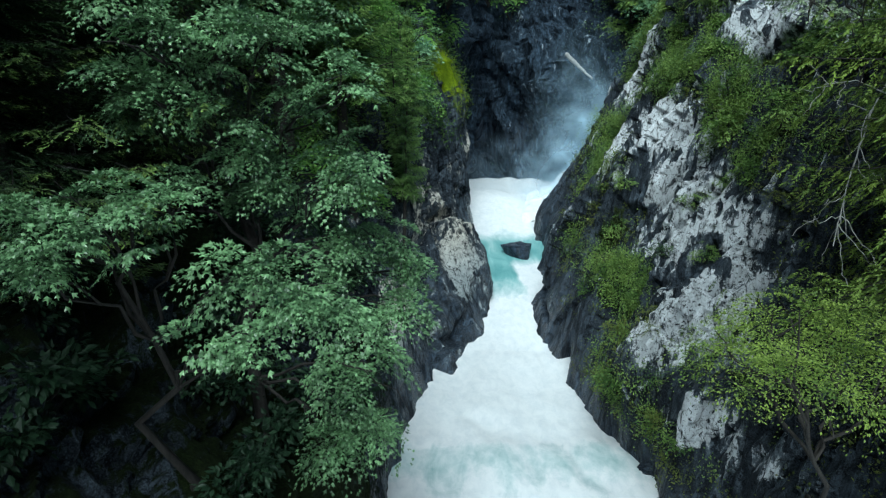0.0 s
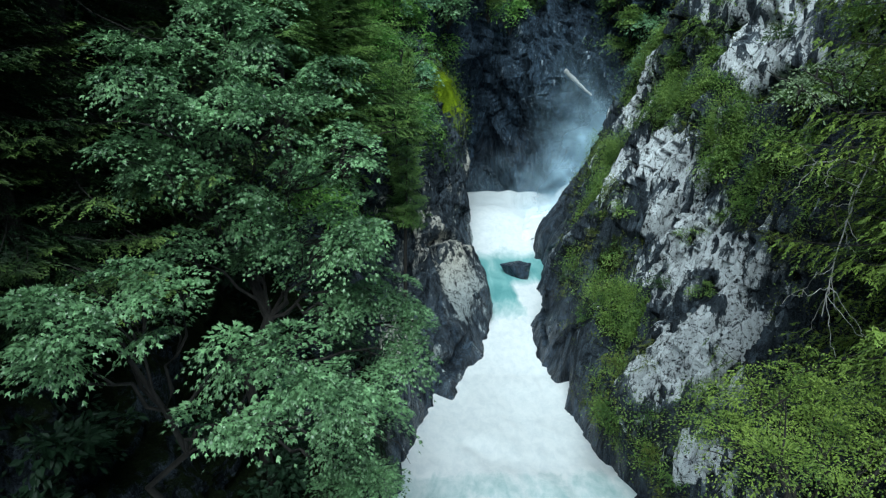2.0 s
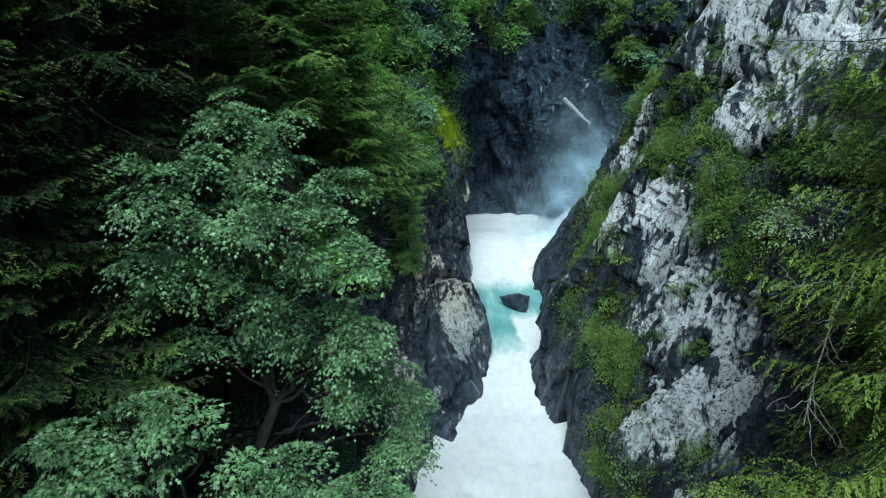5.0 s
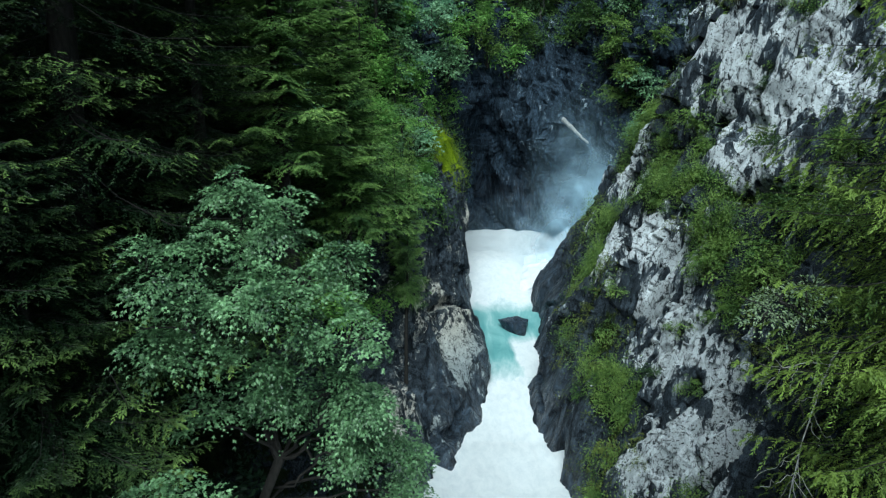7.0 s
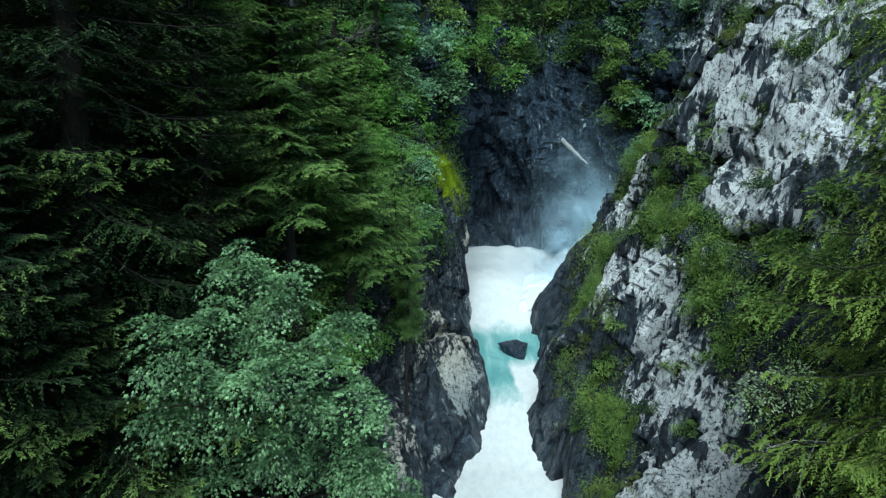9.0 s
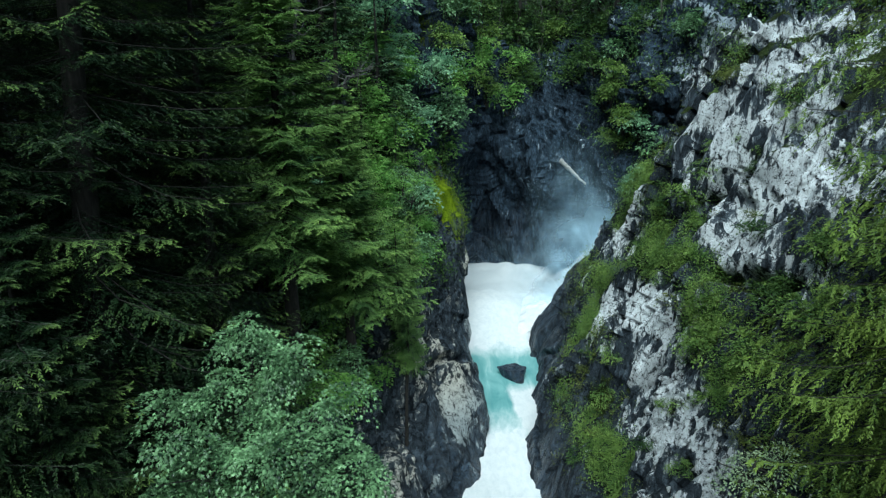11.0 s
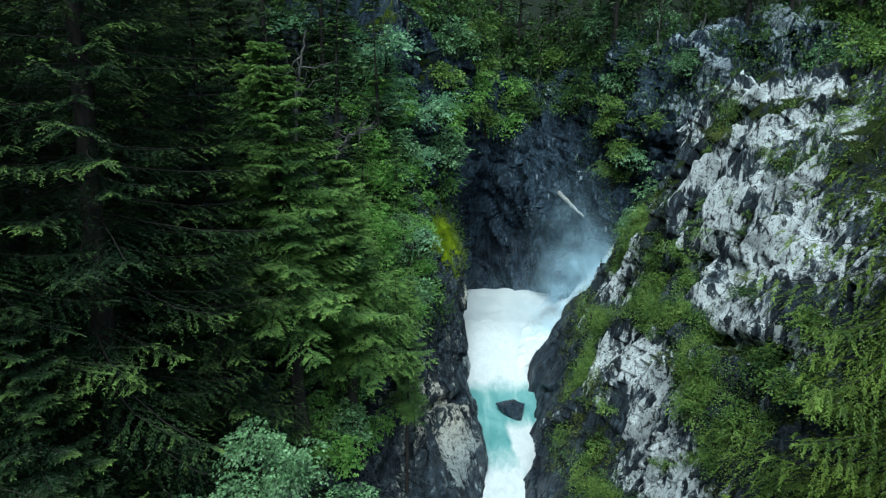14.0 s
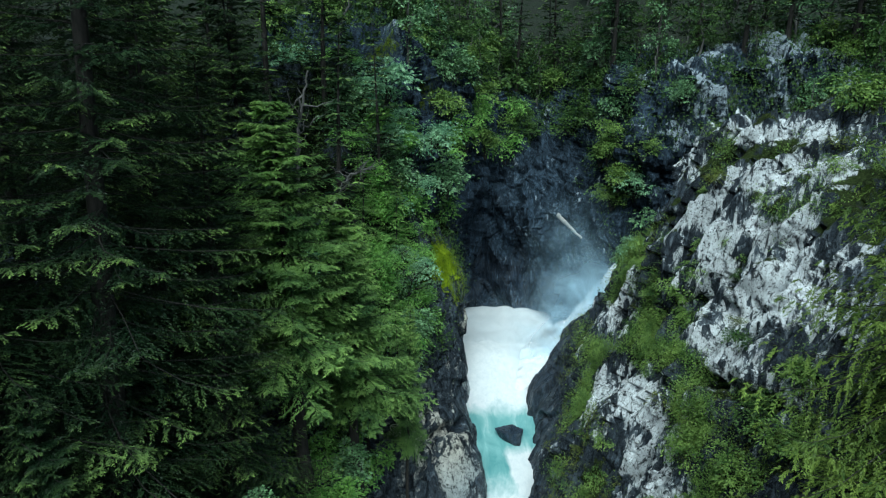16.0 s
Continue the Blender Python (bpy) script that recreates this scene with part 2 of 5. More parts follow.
def leaf_material(name, deep, light, size=0.9, through_light=0.3, rough=0.5, tips=None, vary=0.22, shine=0.22):
    """Leaves: two greens in clumps, a little variation from leaf to leaf, light coming through them. tips: the colour
    of fresh shoots, with the highlights on branch ends painted in.
    """
    m, nt, bsdf, out = material(name)
    deep, light = (deep[0] * 1.06, *deep[1:]), (light[0] * 1.06, *light[1:])
    clump = noise_tex(nt, size, 3, 0.6)
    geo = nt.nodes.new("ShaderNodeNewGeometry")
    one = geo.outputs["Random Per Island"]
    fac = calc(nt, 'ADD', calc(nt, 'MULTIPLY', ramp(nt, clump, (0.36, 0), (0.64, 1)), 1 - vary), calc(nt, 'MULTIPLY', calc(nt, 'POWER', one, 1.6), vary))
    col = mix(nt, fac, deep, light)
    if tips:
        lit_shoot = calc(nt, 'MULTIPLY', attr(nt, "tip"), calc(nt, 'ADD', calc(nt, 'MULTIPLY', one, 0.3), ramp(nt, noise_tex(nt, 0.35, 2, 0.5), (0.46, 0.0), (0.60, 1))), True)
        col = mix(nt, lit_shoot, col, tips)
    nt.links.new(col, bsdf.inputs["Base Color"])
    bsdf.inputs["Roughness"].default_value = rough
    bsdf.inputs["Specular IOR Level"].default_value = shine
    tr = nt.nodes.new("ShaderNodeBsdfTranslucent")
    nt.links.new(col, tr.inputs[0])
    ms = nt.nodes.new("ShaderNodeMixShader")
    ms.inputs[0].default_value = through_light
    nt.links.new(bsdf.outputs[0], ms.inputs[1])
    nt.links.new(tr.outputs[0], ms.inputs[2])
    nt.links.new(ms.outputs[0], out.inputs[0])
    return m


def bark_material(name, dark, light):
    m, nt, bsdf, out = material(name)
    g = noise_tex(nt, 9, 6, 0.7, (1, 1, 0.25))
    nt.links.new(mix(nt, ramp(nt, g, (0.35, 0), (0.65, 1)), dark, light), bsdf.inputs["Base Color"])
    bsdf.inputs["Roughness"].default_value = 0.9
    bump(nt, bsdf, g, 0.8, 0.05)
    return m


rock_right = rock_material("lichen_gneiss", (0.011, 0.014, 0.019), (0.080, 0.100, 0.128), (0.84, 0.87, 0.91), (0.055, 0.080, 0.022), -10, 0.22)
# The moss colour is near-black, as it also paints the shaded near bank.
rock_left = rock_material("dark_gneiss", (0.009, 0.012, 0.017), (0.110, 0.135, 0.170), (0.74, 0.71, 0.64), (0.022, 0.036, 0.010), 14)
rock_back = rock_material("blue_gneiss", (0.006, 0.010, 0.017), (0.058, 0.086, 0.126), (0.42, 0.48, 0.55), (0.13, 0.19, 0.012), 25)
maple_leaf = leaf_material("maple_leaf", (0.005, 0.024, 0.010), (0.30, 0.54, 0.25), 1.3, 0.2, 0.32, None, 0.45, 0.45)
# Spruce greens: dark gaps and lit branch ends are partly put into the colours.
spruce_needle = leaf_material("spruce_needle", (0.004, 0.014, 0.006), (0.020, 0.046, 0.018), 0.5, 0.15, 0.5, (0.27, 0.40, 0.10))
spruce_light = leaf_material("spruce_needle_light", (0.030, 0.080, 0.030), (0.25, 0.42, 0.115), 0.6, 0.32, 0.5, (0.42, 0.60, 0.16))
spruce_fresh = leaf_material("spruce_needle_fresh", (0.026, 0.060, 0.014), (0.21, 0.30, 0.055), 0.9, 0.28, 0.5, (0.28, 0.40, 0.085))
shrub_leaf = leaf_material("shrub_leaf", (0.045, 0.105, 0.028), (0.27, 0.41, 0.10), 1.0, 0.25, 0.45)
hazel_leaf = leaf_material("hazel_leaf", (0.035, 0.080, 0.016), (0.30, 0.42, 0.085), 1.6, 0.25, 0.45, None, 0.35)
# Brighter copy of the shrub green: light on the gorge edge put into colour.
edge_leaf = leaf_material("bright_edge_leaf", (0.07, 0.19, 0.040), (0.38, 0.66, 0.17), 1.0, 0.42, 0.5)
# Darker copy of the shrub green, with shade put into the leaf colour.
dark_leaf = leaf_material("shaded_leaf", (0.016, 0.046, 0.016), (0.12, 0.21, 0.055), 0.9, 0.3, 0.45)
blue_leaf = leaf_material("whitebeam_leaf", (0.08, 0.21, 0.12), (0.42, 0.66, 0.40), 0.9, 0.38, 0.42)
# Near-black: the shade of the maple crowns is put into this leaf colour.
under_shade_leaf = leaf_material("shade_toned_understorey_leaf", (0.005, 0.017, 0.008), (0.034, 0.070, 0.036), 1.0, 0.15, 0.5)
herb_leaf = leaf_material("herb_leaf", (0.035, 0.058, 0.016), (0.20, 0.25, 0.06), 0.8)
pale_leaf = leaf_material("pale_leaf", (0.12, 0.20, 0.10), (0.36, 0.46, 0.28), 1.0, 0.25, 0.45)
moss_leaf = leaf_material("moss_cushion", (0.09, 0.15, 0.006), (0.30, 0.43, 0.015), 1.2, 0.2, 0.8)
bark = bark_material("spruce_bark", (0.008, 0.007, 0.006), (0.032, 0.028, 0.025))
pale_wood = bark_material("dead_wood", (0.16, 0.155, 0.15), (0.50, 0.49, 0.48))
grey_wood = bark_material("grey_dead_wood", (0.04, 0.04, 0.04), (0.13, 0.127, 0.123))


def ground_material():
    m, nt, bsdf, out = material("forest_floor")
    g, f = noise_tex(nt, 0.5, 8, 0.65), noise_tex(nt, 6, 6, 0.7)
    # Almost black greens: the shade under the trees is put into the floor colour.
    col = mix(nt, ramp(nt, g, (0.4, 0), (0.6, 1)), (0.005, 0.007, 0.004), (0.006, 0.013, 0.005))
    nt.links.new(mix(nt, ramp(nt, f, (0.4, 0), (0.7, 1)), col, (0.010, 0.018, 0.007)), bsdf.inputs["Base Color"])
    bsdf.inputs["Roughness"].default_value = 0.95
    bump(nt, bsdf, f, 1.0, 0.2)
    return m


forest_floor = ground_material()


def water_material():
    """Glacier water: blue-green where it is calm, white where it is beaten to foam."""
    m, nt, bsdf, out = material("glacier_water")
    silk = noise_tex(nt, 0.55, 6, 0.6, (1.3, 0.45, 1.0), 0.8)
    froth = noise_tex(nt, 2.2, 7, 0.68, (1.0, 0.7, 1.0), 0.4)
    f = calc(nt, 'ADD', attr(nt, "foam"), calc(nt, 'MULTIPLY', calc(nt, 'SUBTRACT', silk, 0.5), 0.9))
    f = calc(nt, 'ADD', f, calc(nt, 'MULTIPLY', calc(nt, 'SUBTRACT', froth, 0.5), 0.35))
    mask = ramp(nt, f, (0.25, 0), (0.75, 1))
    deep = mix(nt, ramp(nt, silk, (0.35, 0), (0.65, 1)), (0.14, 0.33, 0.34), (0.30, 0.52, 0.52))
    white = mix(nt, ramp(nt, froth, (0.3, 0), (0.6, 1)), (0.60, 0.63, 0.67), (0.72, 0.735, 0.76))
    nt.links.new(mix(nt, mask, deep, white), bsdf.inputs["Base Color"])
    nt.links.new(ramp(nt, mask, (0.0, 0.28), (0.7, 0.8)), bsdf.inputs["Roughness"])
    bump(nt, bsdf, froth, 0.08, 0.15)
    return m


water_mat = water_material()


# ---- gorge: rock walls lofted through sections, then broken into blocks ----
def loft(levels, u0, u1, du, dv, soft_u=1.2, soft_v=0.8):
    """A sheet through curves. Each curve is a list of (u, a, z); returns u, a, z as a grid."""
    us = np.arange(u0, u1 + du / 2, du)
    a = np.stack([np.interp(us, [r[0] for r in lv], [r[1] for r in lv]) for lv in levels], 1)
    z = np.stack([np.interp(us, [r[0] for r in lv], [r[2] for r in lv]) for lv in levels], 1)
    seg = np.hypot(np.diff(a, axis=1), np.diff(z, axis=1)).max(0)
    knots = np.concatenate([[0], np.cumsum(seg)])
    vs = np.arange(0, knots[-1], dv)
    k = np.clip(np.searchsorted(knots, vs, side="right") - 1, 0, len(knots) - 2)
    f = ((vs - knots[k]) / (knots[k + 1] - knots[k]))[None]
    A, Z = a[:, k] * (1 - f) + a[:, k + 1] * f, z[:, k] * (1 - f) + z[:, k + 1] * f
    for _ in range(2):
        A, Z = smooth_rows(A, int(soft_u / du)), smooth_rows(Z, int(soft_u / du))
        A, Z = smooth_rows(A.T, int(soft_v / dv)).T, smooth_rows(Z.T, int(soft_v / dv)).T
    return np.repeat(us[:, None], len(vs), 1), A, Z


def bed(y):
    """The water's level along the gorge."""
    return np.interp(y, [10, 26, 30, 34, 38, 42, 45, 50, 53, 57, 66], [-0.9, -0.8, -0.6, -0.2, 0.9, 2.1, 2.6, 3.2, 3.9, 4.4, 4.7])


def weather(g, sign, big, small, s, axis=(0.0, 0.0, 1.0), clefts=(), bosses=(), ribs=0.0, long=0.70):
    """Breaks a smooth rock sheet g (nu, nv, 3) into slabs along an axis, ribs, joints and clefts (point, normal, width, depth, reach);
    bosses (point, reach, height) stand out, with an overhang below. Returns the sheet, its joints, a number for each block, and how far a place stands proud."""
    n = (grid_normals(g) * sign).reshape(-1, 3)
    p = g.reshape(-1, 3)
    ax = unit(np.array(axis, float))
    slab = p - (p @ ax)[:, None] * ax * long
    warp = slab + 0.25 * np.stack([vnoise(p, 3.0, s + 50), vnoise(p, 3.0, s + 51), vnoise(p, 3.0, s + 52)], 1)
    h1, j1, r1 = blocks(warp, 3.0, s)
    h2, j2, r2 = blocks(warp, 1.15, s + 20)
    h3, _, r3 = blocks(slab + 0.1 * (warp - slab), 0.42, s + 40)
    rough = 0.16 + 0.84 * step(p[:, 2] - bed(p[:, 1]), 1.5, 7.0)
    d = big * (0.75 * r1 + 0.30 * h1 + 0.3 * fbm(p, 7.0, 2, s + 7))
    d += small * rough * (0.60 * r2 + 0.55 * h2 + 0.20 * h3 + 0.12 * r3 + 0.10 * fbm(p, 0.5, 3, s + 9))
    d -= 0.30 * small * rough * (1 - step(j2, 0.0, 0.07)) * step(vnoise(p, 1.7, s + 70), -0.1, 0.3)
    joint = np.minimum(j1 * 2.0, j2)
    if ribs:
        across = unit(np.cross(ax, np.array([-0.8, -0.6, 0.2])))
        c = (p @ across + 0.9 * fbm(slab, 4.0, 3, s + 80)) / 2.1
        k = np.floor(c)
        deep = lattice(k, k * 0, k * 0, s + 81) * step(vnoise(p, 5.0, s + 82), -0.5, 0.1)
        d += ribs * (0.35 + deep) * step(p[:, 2] - bed(p[:, 1]), 1.5, 6.0) * ((c - k) - 0.5)
        joint = np.where(deep > 0.25, np.minimum(joint, 0.9 * np.minimum(c - k, 1.02 - (c - k))), joint)
    d -= d.mean()
    for c, m, w, depth, reach in clefts:
        v = p - np.array(c, float)
        off = np.abs(v @ unit(np.array(m, float)) + 0.35 * vnoise(p, 1.3, s + 60))
        d -= depth * (1 - step(off, 0.15 * w, w)) * (1 - step(np.linalg.norm(v, axis=1), reach * 0.7, reach))
    for c, reach, height in bosses:
        v = p - np.array(c, float)
        side = unit(np.cross(ax, [-0.8, -0.6, 0.2]))
        a, b = v @ ax / (1.5 * reach), v @ side / reach
        edge = 0.12 * vnoise(p, 1.2, s + 61)
        inside = (1 - step(np.abs(a) + 0.35 * np.abs(b) + edge, 0.86, 0.96)) * (1 - step(np.abs(b - 0.35 * a) + edge, 0.72, 0.84)) * (np.linalg.norm(v, axis=1) < 2 * reach)
        d += height * inside * (0.75 - 0.35 * a + 0.25 * b)
    p = p + n * d[:, None]
    return p.reshape(g.shape), joint, 0.5 * h1 + 0.6 * h2, np.tanh((0.7 * r2 + 0.5 * h2 + 0.4 * r1) * 1.3)


right_levels = [
    [(12, 9.4, -2), (20, 8.5, -2), (24, 8.35, -2), (26.3, 7.6, -2), (27.6, 6.75, -2), (29.5, 6.1, -2), (31, 6.6, -2), (32.6, 7.1, -2), (34, 5.7, -2), (35, 5.4, -2), (37.4, 5.6, -1), (40.2, 6.8, 0), (45.5, 7.85, 1), (52, 8.0, 2), (56.5, 10.1, 3), (61, 14.5, 4), (70, 24, 5)],
    [(12, 9.9, 3.5), (19.8, 10.0, 3.5), (21.5, 8.9, 4), (23.5, 8.0, 4), (26, 8.2, 4), (29, 8.4, 4), (33, 7.9, 4), (36, 7.2, 4), (39, 7.5, 4), (45, 8.6, 4.6), (52, 8.7, 5), (56, 10.5, 5), (60, 15, 6), (70, 25, 7)],
    [(12, 11.8, 9), (20, 11.5, 9), (22.5, 12.0, 9), (24.5, 11.6, 9), (28, 11.2, 9), (31, 10.8, 9), (34, 10.1, 9), (37, 9.3, 9), (40, 9.6, 9), (46, 10.8, 9), (52, 11.2, 9), (56, 14, 9), (60, 19, 9), (70, 28, 9)],
    [(12, 14.4, 13), (22, 13.3, 13), (26, 13.0, 13), (29.7, 12.6, 13), (33.5, 12.1, 13), (37.7, 11.5, 13), (40.5, 11.7, 13), (46, 12.6, 13), (50, 13.8, 13), (56, 18, 12), (60, 22, 12), (70, 30, 12)],
    [(12, 17, 18), (24, 15.7, 18), (27.4, 15.0, 18), (29, 14.8, 18), (32, 14.8, 18), (36, 14.2, 18), (40, 13.9, 18), (46, 14.9, 18), (50, 16, 18), (54, 20, 16), (58, 25, 14), (70, 31, 14)],
    [(12, 19.5, 22), (24, 17.8, 22), (28, 17.3, 22), (30, 17.0, 22), (33, 16.2, 22), (36, 15.5, 22), (40, 15.0, 22.5), (44, 16.6, 22), (48, 18.5, 21), (53, 23, 18), (58, 27, 16), (70, 33, 16)],
    [(12, 22, 25), (27.5, 19.4, 25.6), (31, 19.0, 25.8), (34.3, 18.3, 25.6), (38, 17.2, 26), (41, 16.7, 26.6), (44, 17.6, 26), (46, 19.5, 25), (50, 25, 21), (58, 30, 18), (70, 35, 18)],
    [(12, 25, 26), (28, 21.6, 28), (32, 21.0, 28.8), (36.5, 20.5, 29.2), (39, 18.8, 29.2), (41.2, 17.5, 29.0), (43.5, 18.6, 28.4), (46, 23, 26), (50, 28, 22), (58, 33, 19), (70, 37, 19)],
    [(12, 40, 27), (30, 40, 29), (38, 40, 30), (42, 40, 29), (46, 40, 26), (50, 40, 23), (70, 44, 20)],
]
U, A, Z = loft(right_levels, 12, 68, 0.15, 0.15, 0.7)
right_g, right_crack, right_block, right_proud = weather(np.stack([A, U, Z], -1), -1.0, 1.0, 0.85, 100, (0.45, -0.15, 1.0), [((14.5, 27.8, 16.8), (0.15, 0.15, 1.0), 0.8, 1.6, 3.6), ((14.3, 31.3, 18.4), (0.7, 0.5, -0.45), 0.7, 1.2, 3.2), ((16.3, 29.5, 21.0), (0.7, 0.7, -0.4), 0.5, 0.8, 6.0),
    ((12.0, 30.5, 12.0), (0.2, 1.0, 0.0), 0.4, 0.9, 7.0), ((11.0, 21.5, 8.0), (0.0, 1.0, 0.2), 0.5, 1.0, 4.0), ((7.6, 45.0, 6.0), (0.3, 0.6, 0.7), 0.5, 0.7, 4.0), ((6.2, 37.0, 2.2), (0.5, -0.3, 0.8), 0.4, 0.7, 2.2), ((7.0, 32.4, 1.5), (0.3, 1.0, 0.1), 0.4, 0.9, 3.0)],
    [((14.6, 28.6, 19.2), 3.4, 0.7), ((16.6, 34.0, 23.6), 3.2, 0.8), ((12.1, 32.6, 11.6), 2.4, 0.5), ((17.4, 38.5, 27.0), 3.0, 0.7), ((17.8, 29.4, 23.3), 2.4, 0.5)], 0.85, 0.80)
left_levels = [
    [(8, -4.2, -2), (20, -2.9, -2), (24, -2.3, -2), (27.5, -1.35, -2), (30.4, -0.5, -2), (31.2, 0.6, -2), (33.2, 2.2, -1.5), (36.3, 2.85, -0.5), (39.6, 2.9, 0), (42, 2.7, 0.6), (47.6, 2.1, 1.6), (52, 1.55, 2.5), (57, 1.5, 3), (62, 0.8, 3.5), (70, 0.5, 4)],
    [(8, -5.0, 4), (20, -3.6, 4), (24, -3.2, 4), (28, -2.3, 4), (31, -1.6, 4), (33, -1.1, 4), (34.5, -0.4, 4), (36.5, 0.4, 4), (38.2, 1.2, 4), (39.4, 2.4, 4.2), (41.5, 2.3, 4.5), (44, 1.7, 4.8), (48, 1.4, 5), (52, 1.2, 5), (57, 1.0, 5), (70, 0.4, 6)],
    [(8, -6.5, 7), (20, -5.2, 7), (24, -4.6, 8), (28, -4.2, 8), (32, -3.4, 8), (35, -2.6, 8), (38, -1.6, 8), (41, -0.5, 8), (43.5, 0.4, 8), (46.5, 1.3, 8), (49, 1.2, 9), (52, 0.9, 9), (56, 0.8, 10), (70, 0.4, 10)],
    [(8, -9, 9), (20, -7, 9), (26, -6.0, 10.5), (31, -5.0, 11), (34, -4.0, 11), (37, -3.0, 11.5), (40, -1.8, 12), (44, -0.6, 12), (47, 0.5, 12), (50, 0.6, 13), (56, 0.4, 14), (70, 0.2, 14)],
    [(8, -12, 12), (20, -10, 13), (26, -8, 14), (31, -6.0, 14.5), (36, -4.0, 14.8), (40, -2.8, 15), (46, -2.4, 15.5), (49.3, -0.6, 16.2), (51, -0.1, 17), (56, -0.2, 18), (70, 0, 18)],
    [(8, -18, 17), (20, -15, 18), (26, -13, 19), (32, -10, 19), (40, -7, 20), (46, -4.6, 21), (49.5, -2.4, 22), (52, -1.8, 24), (56, -1.5, 25), (70, -1, 25)],
    [(8, -32, 28), (20, -30, 30), (32, -27, 31), (40, -22, 32), (46, -14, 33), (51, -9, 34), (70, -8, 34)],
]
U, A, Z = loft(left_levels, 8, 69, 0.17, 0.17, 0.7)
left_g, left_crack, left_block, left_proud = weather(np.stack([A, U, Z], -1), 1.0, 1.1, 0.75, 300, (0.1, 0.2, 1.0), [((-0.75, 34.5, 3.0), (1.0, 0.15, 0.05), 0.5, 1.3, 6.5), ((-2.6, 34.0, 9.3), (0.55, 0.0, 0.83), 0.5, 0.9, 4.5),
    ((0.6, 41.5, 6.2), (0.1, 0.35, 1.0), 0.55, 1.2, 4.5), ((1.3, 34.0, 1.2), (0.1, -0.2, 1.0), 0.5, 0.7, 2.2), ((-2.2, 31.0, 4.0), (1.0, -0.2, 0.2), 0.4, 0.6, 5.0)])
back_levels = [
    [(-16, 60, 0), (-5, 60, 0), (-1, 66, 1), (1, 72, 1), (5, 74, 1), (10, 73, 1), (15, 67, 1), (20, 65, 1), (32, 64, 1), (46, 60, 1)],
    [(-16, 55, 10), (-5, 54, 10), (0, 64, 10), (5, 74, 10), (10, 72, 10), (15, 65, 10), (20, 63, 10), (32, 62, 10), (46, 58, 10)],
    [(-16, 52, 18), (-2, 51.6, 17), (0.4, 60, 17), (5, 72, 18), (10, 69, 18), (13.4, 63.8, 18), (19, 61, 18), (25, 60, 18), (32, 60, 18), (46, 56, 18)],
    [(-16, 52, 25), (-2, 52, 24), (1, 60, 25), (6, 73, 25), (12, 74, 25), (17, 67, 24.7), (19, 58.5, 25), (25, 58, 25), (32, 58, 25), (46, 54, 25)],
    [(-16, 54, 33), (-3, 53, 33), (2, 64, 31), (8, 77, 29), (13, 77, 28), (18, 68, 30), (21, 60, 31), (25, 57.5, 33), (32, 57, 34), (46, 54, 34)],
    [(-16, 66, 40), (-3, 68, 39), (2, 76, 37), (8, 84, 35), (13, 86, 34), (18, 76, 34), (21, 68, 35), (25, 66, 36), (32, 65, 37), (46, 62, 37)],
]
U, A, Z = loft(back_levels, -16, 46, 0.27, 0.27)
back_g, back_crack, back_block, _ = weather(np.stack([U, A, Z], -1), 1.0, 2.2, 0.7, 500, (-0.5, 0.0, 1.0))


def rock_sheet(name, g, sign, crack, mat, lichen, moss, wet, lush=None):
    p, n = g.reshape(-1, 3), (grid_normals(g) * sign).reshape(-1, 3)
    f = grid_faces(*g.shape[:2])
    if sign < 0:
        f = f[:, ::-1]
    return mesh(name, p, f, mat, True, {"lichen": lichen(p, n), "moss": moss(p, n), "wet": wet(p, n), "crack": crack, "lush": lush(p) if lush else np.zeros(len(p))}, 24), n


def near_water(p, n):
    lap = np.where(p[:, 0] > 4, np.interp(p[:, 1], [20, 26, 33, 50], [-2.5, -2.0, 0.8, 3.0]), 0.3)
    return 1 - step(p[:, 2] - bed(p[:, 1]) - lap + 1.5 * vnoise(p, 2.5, 5), 1.5, 5.0)


# Where plants and pale lichen sit on the right cliff: x, y, z, half width and half height of each patch, the low face and the high one.
GREEN_LOW = [(11.8, 41.4, 12.7, 0.7, 2.0), (9.6, 35.6, 10.7, 0.5, 2.1), (9.6, 33.2, 7.3, 0.5, 2.1), (9.5, 29.4, 6.0, 0.5, 1.6), (8.3, 25.1, 5.0, 0.5, 1.7), (12.6, 24.4, 11.0, 1.2, 1.0),
             (11.6, 24.9, 8.6, 0.8, 0.8), (10.8, 26.9, 8.4, 0.6, 0.7), (11.3, 22.1, 5.3, 1.1, 0.8), (13.7, 28.1, 13.8, 1.8, 1.2), (13.1, 28.9, 15.4, 1.1, 1.3), (12.6, 33.8, 15.6, 0.9, 1.5), (8.6, 24.0, 2.4, 1.2, 1.2), (9.2, 31.3, 6.6, 0.5, 1.8), (8.9, 27.4, 5.2, 0.5, 1.6), (10.4, 38.6, 10.6, 0.5, 2.2), (9.0, 35.4, 7.6, 0.5, 1.4), (9.2, 23.2, 6.4, 0.15, 1.5), (11.5, 23.2, 6.6, 0.2, 1.2)]
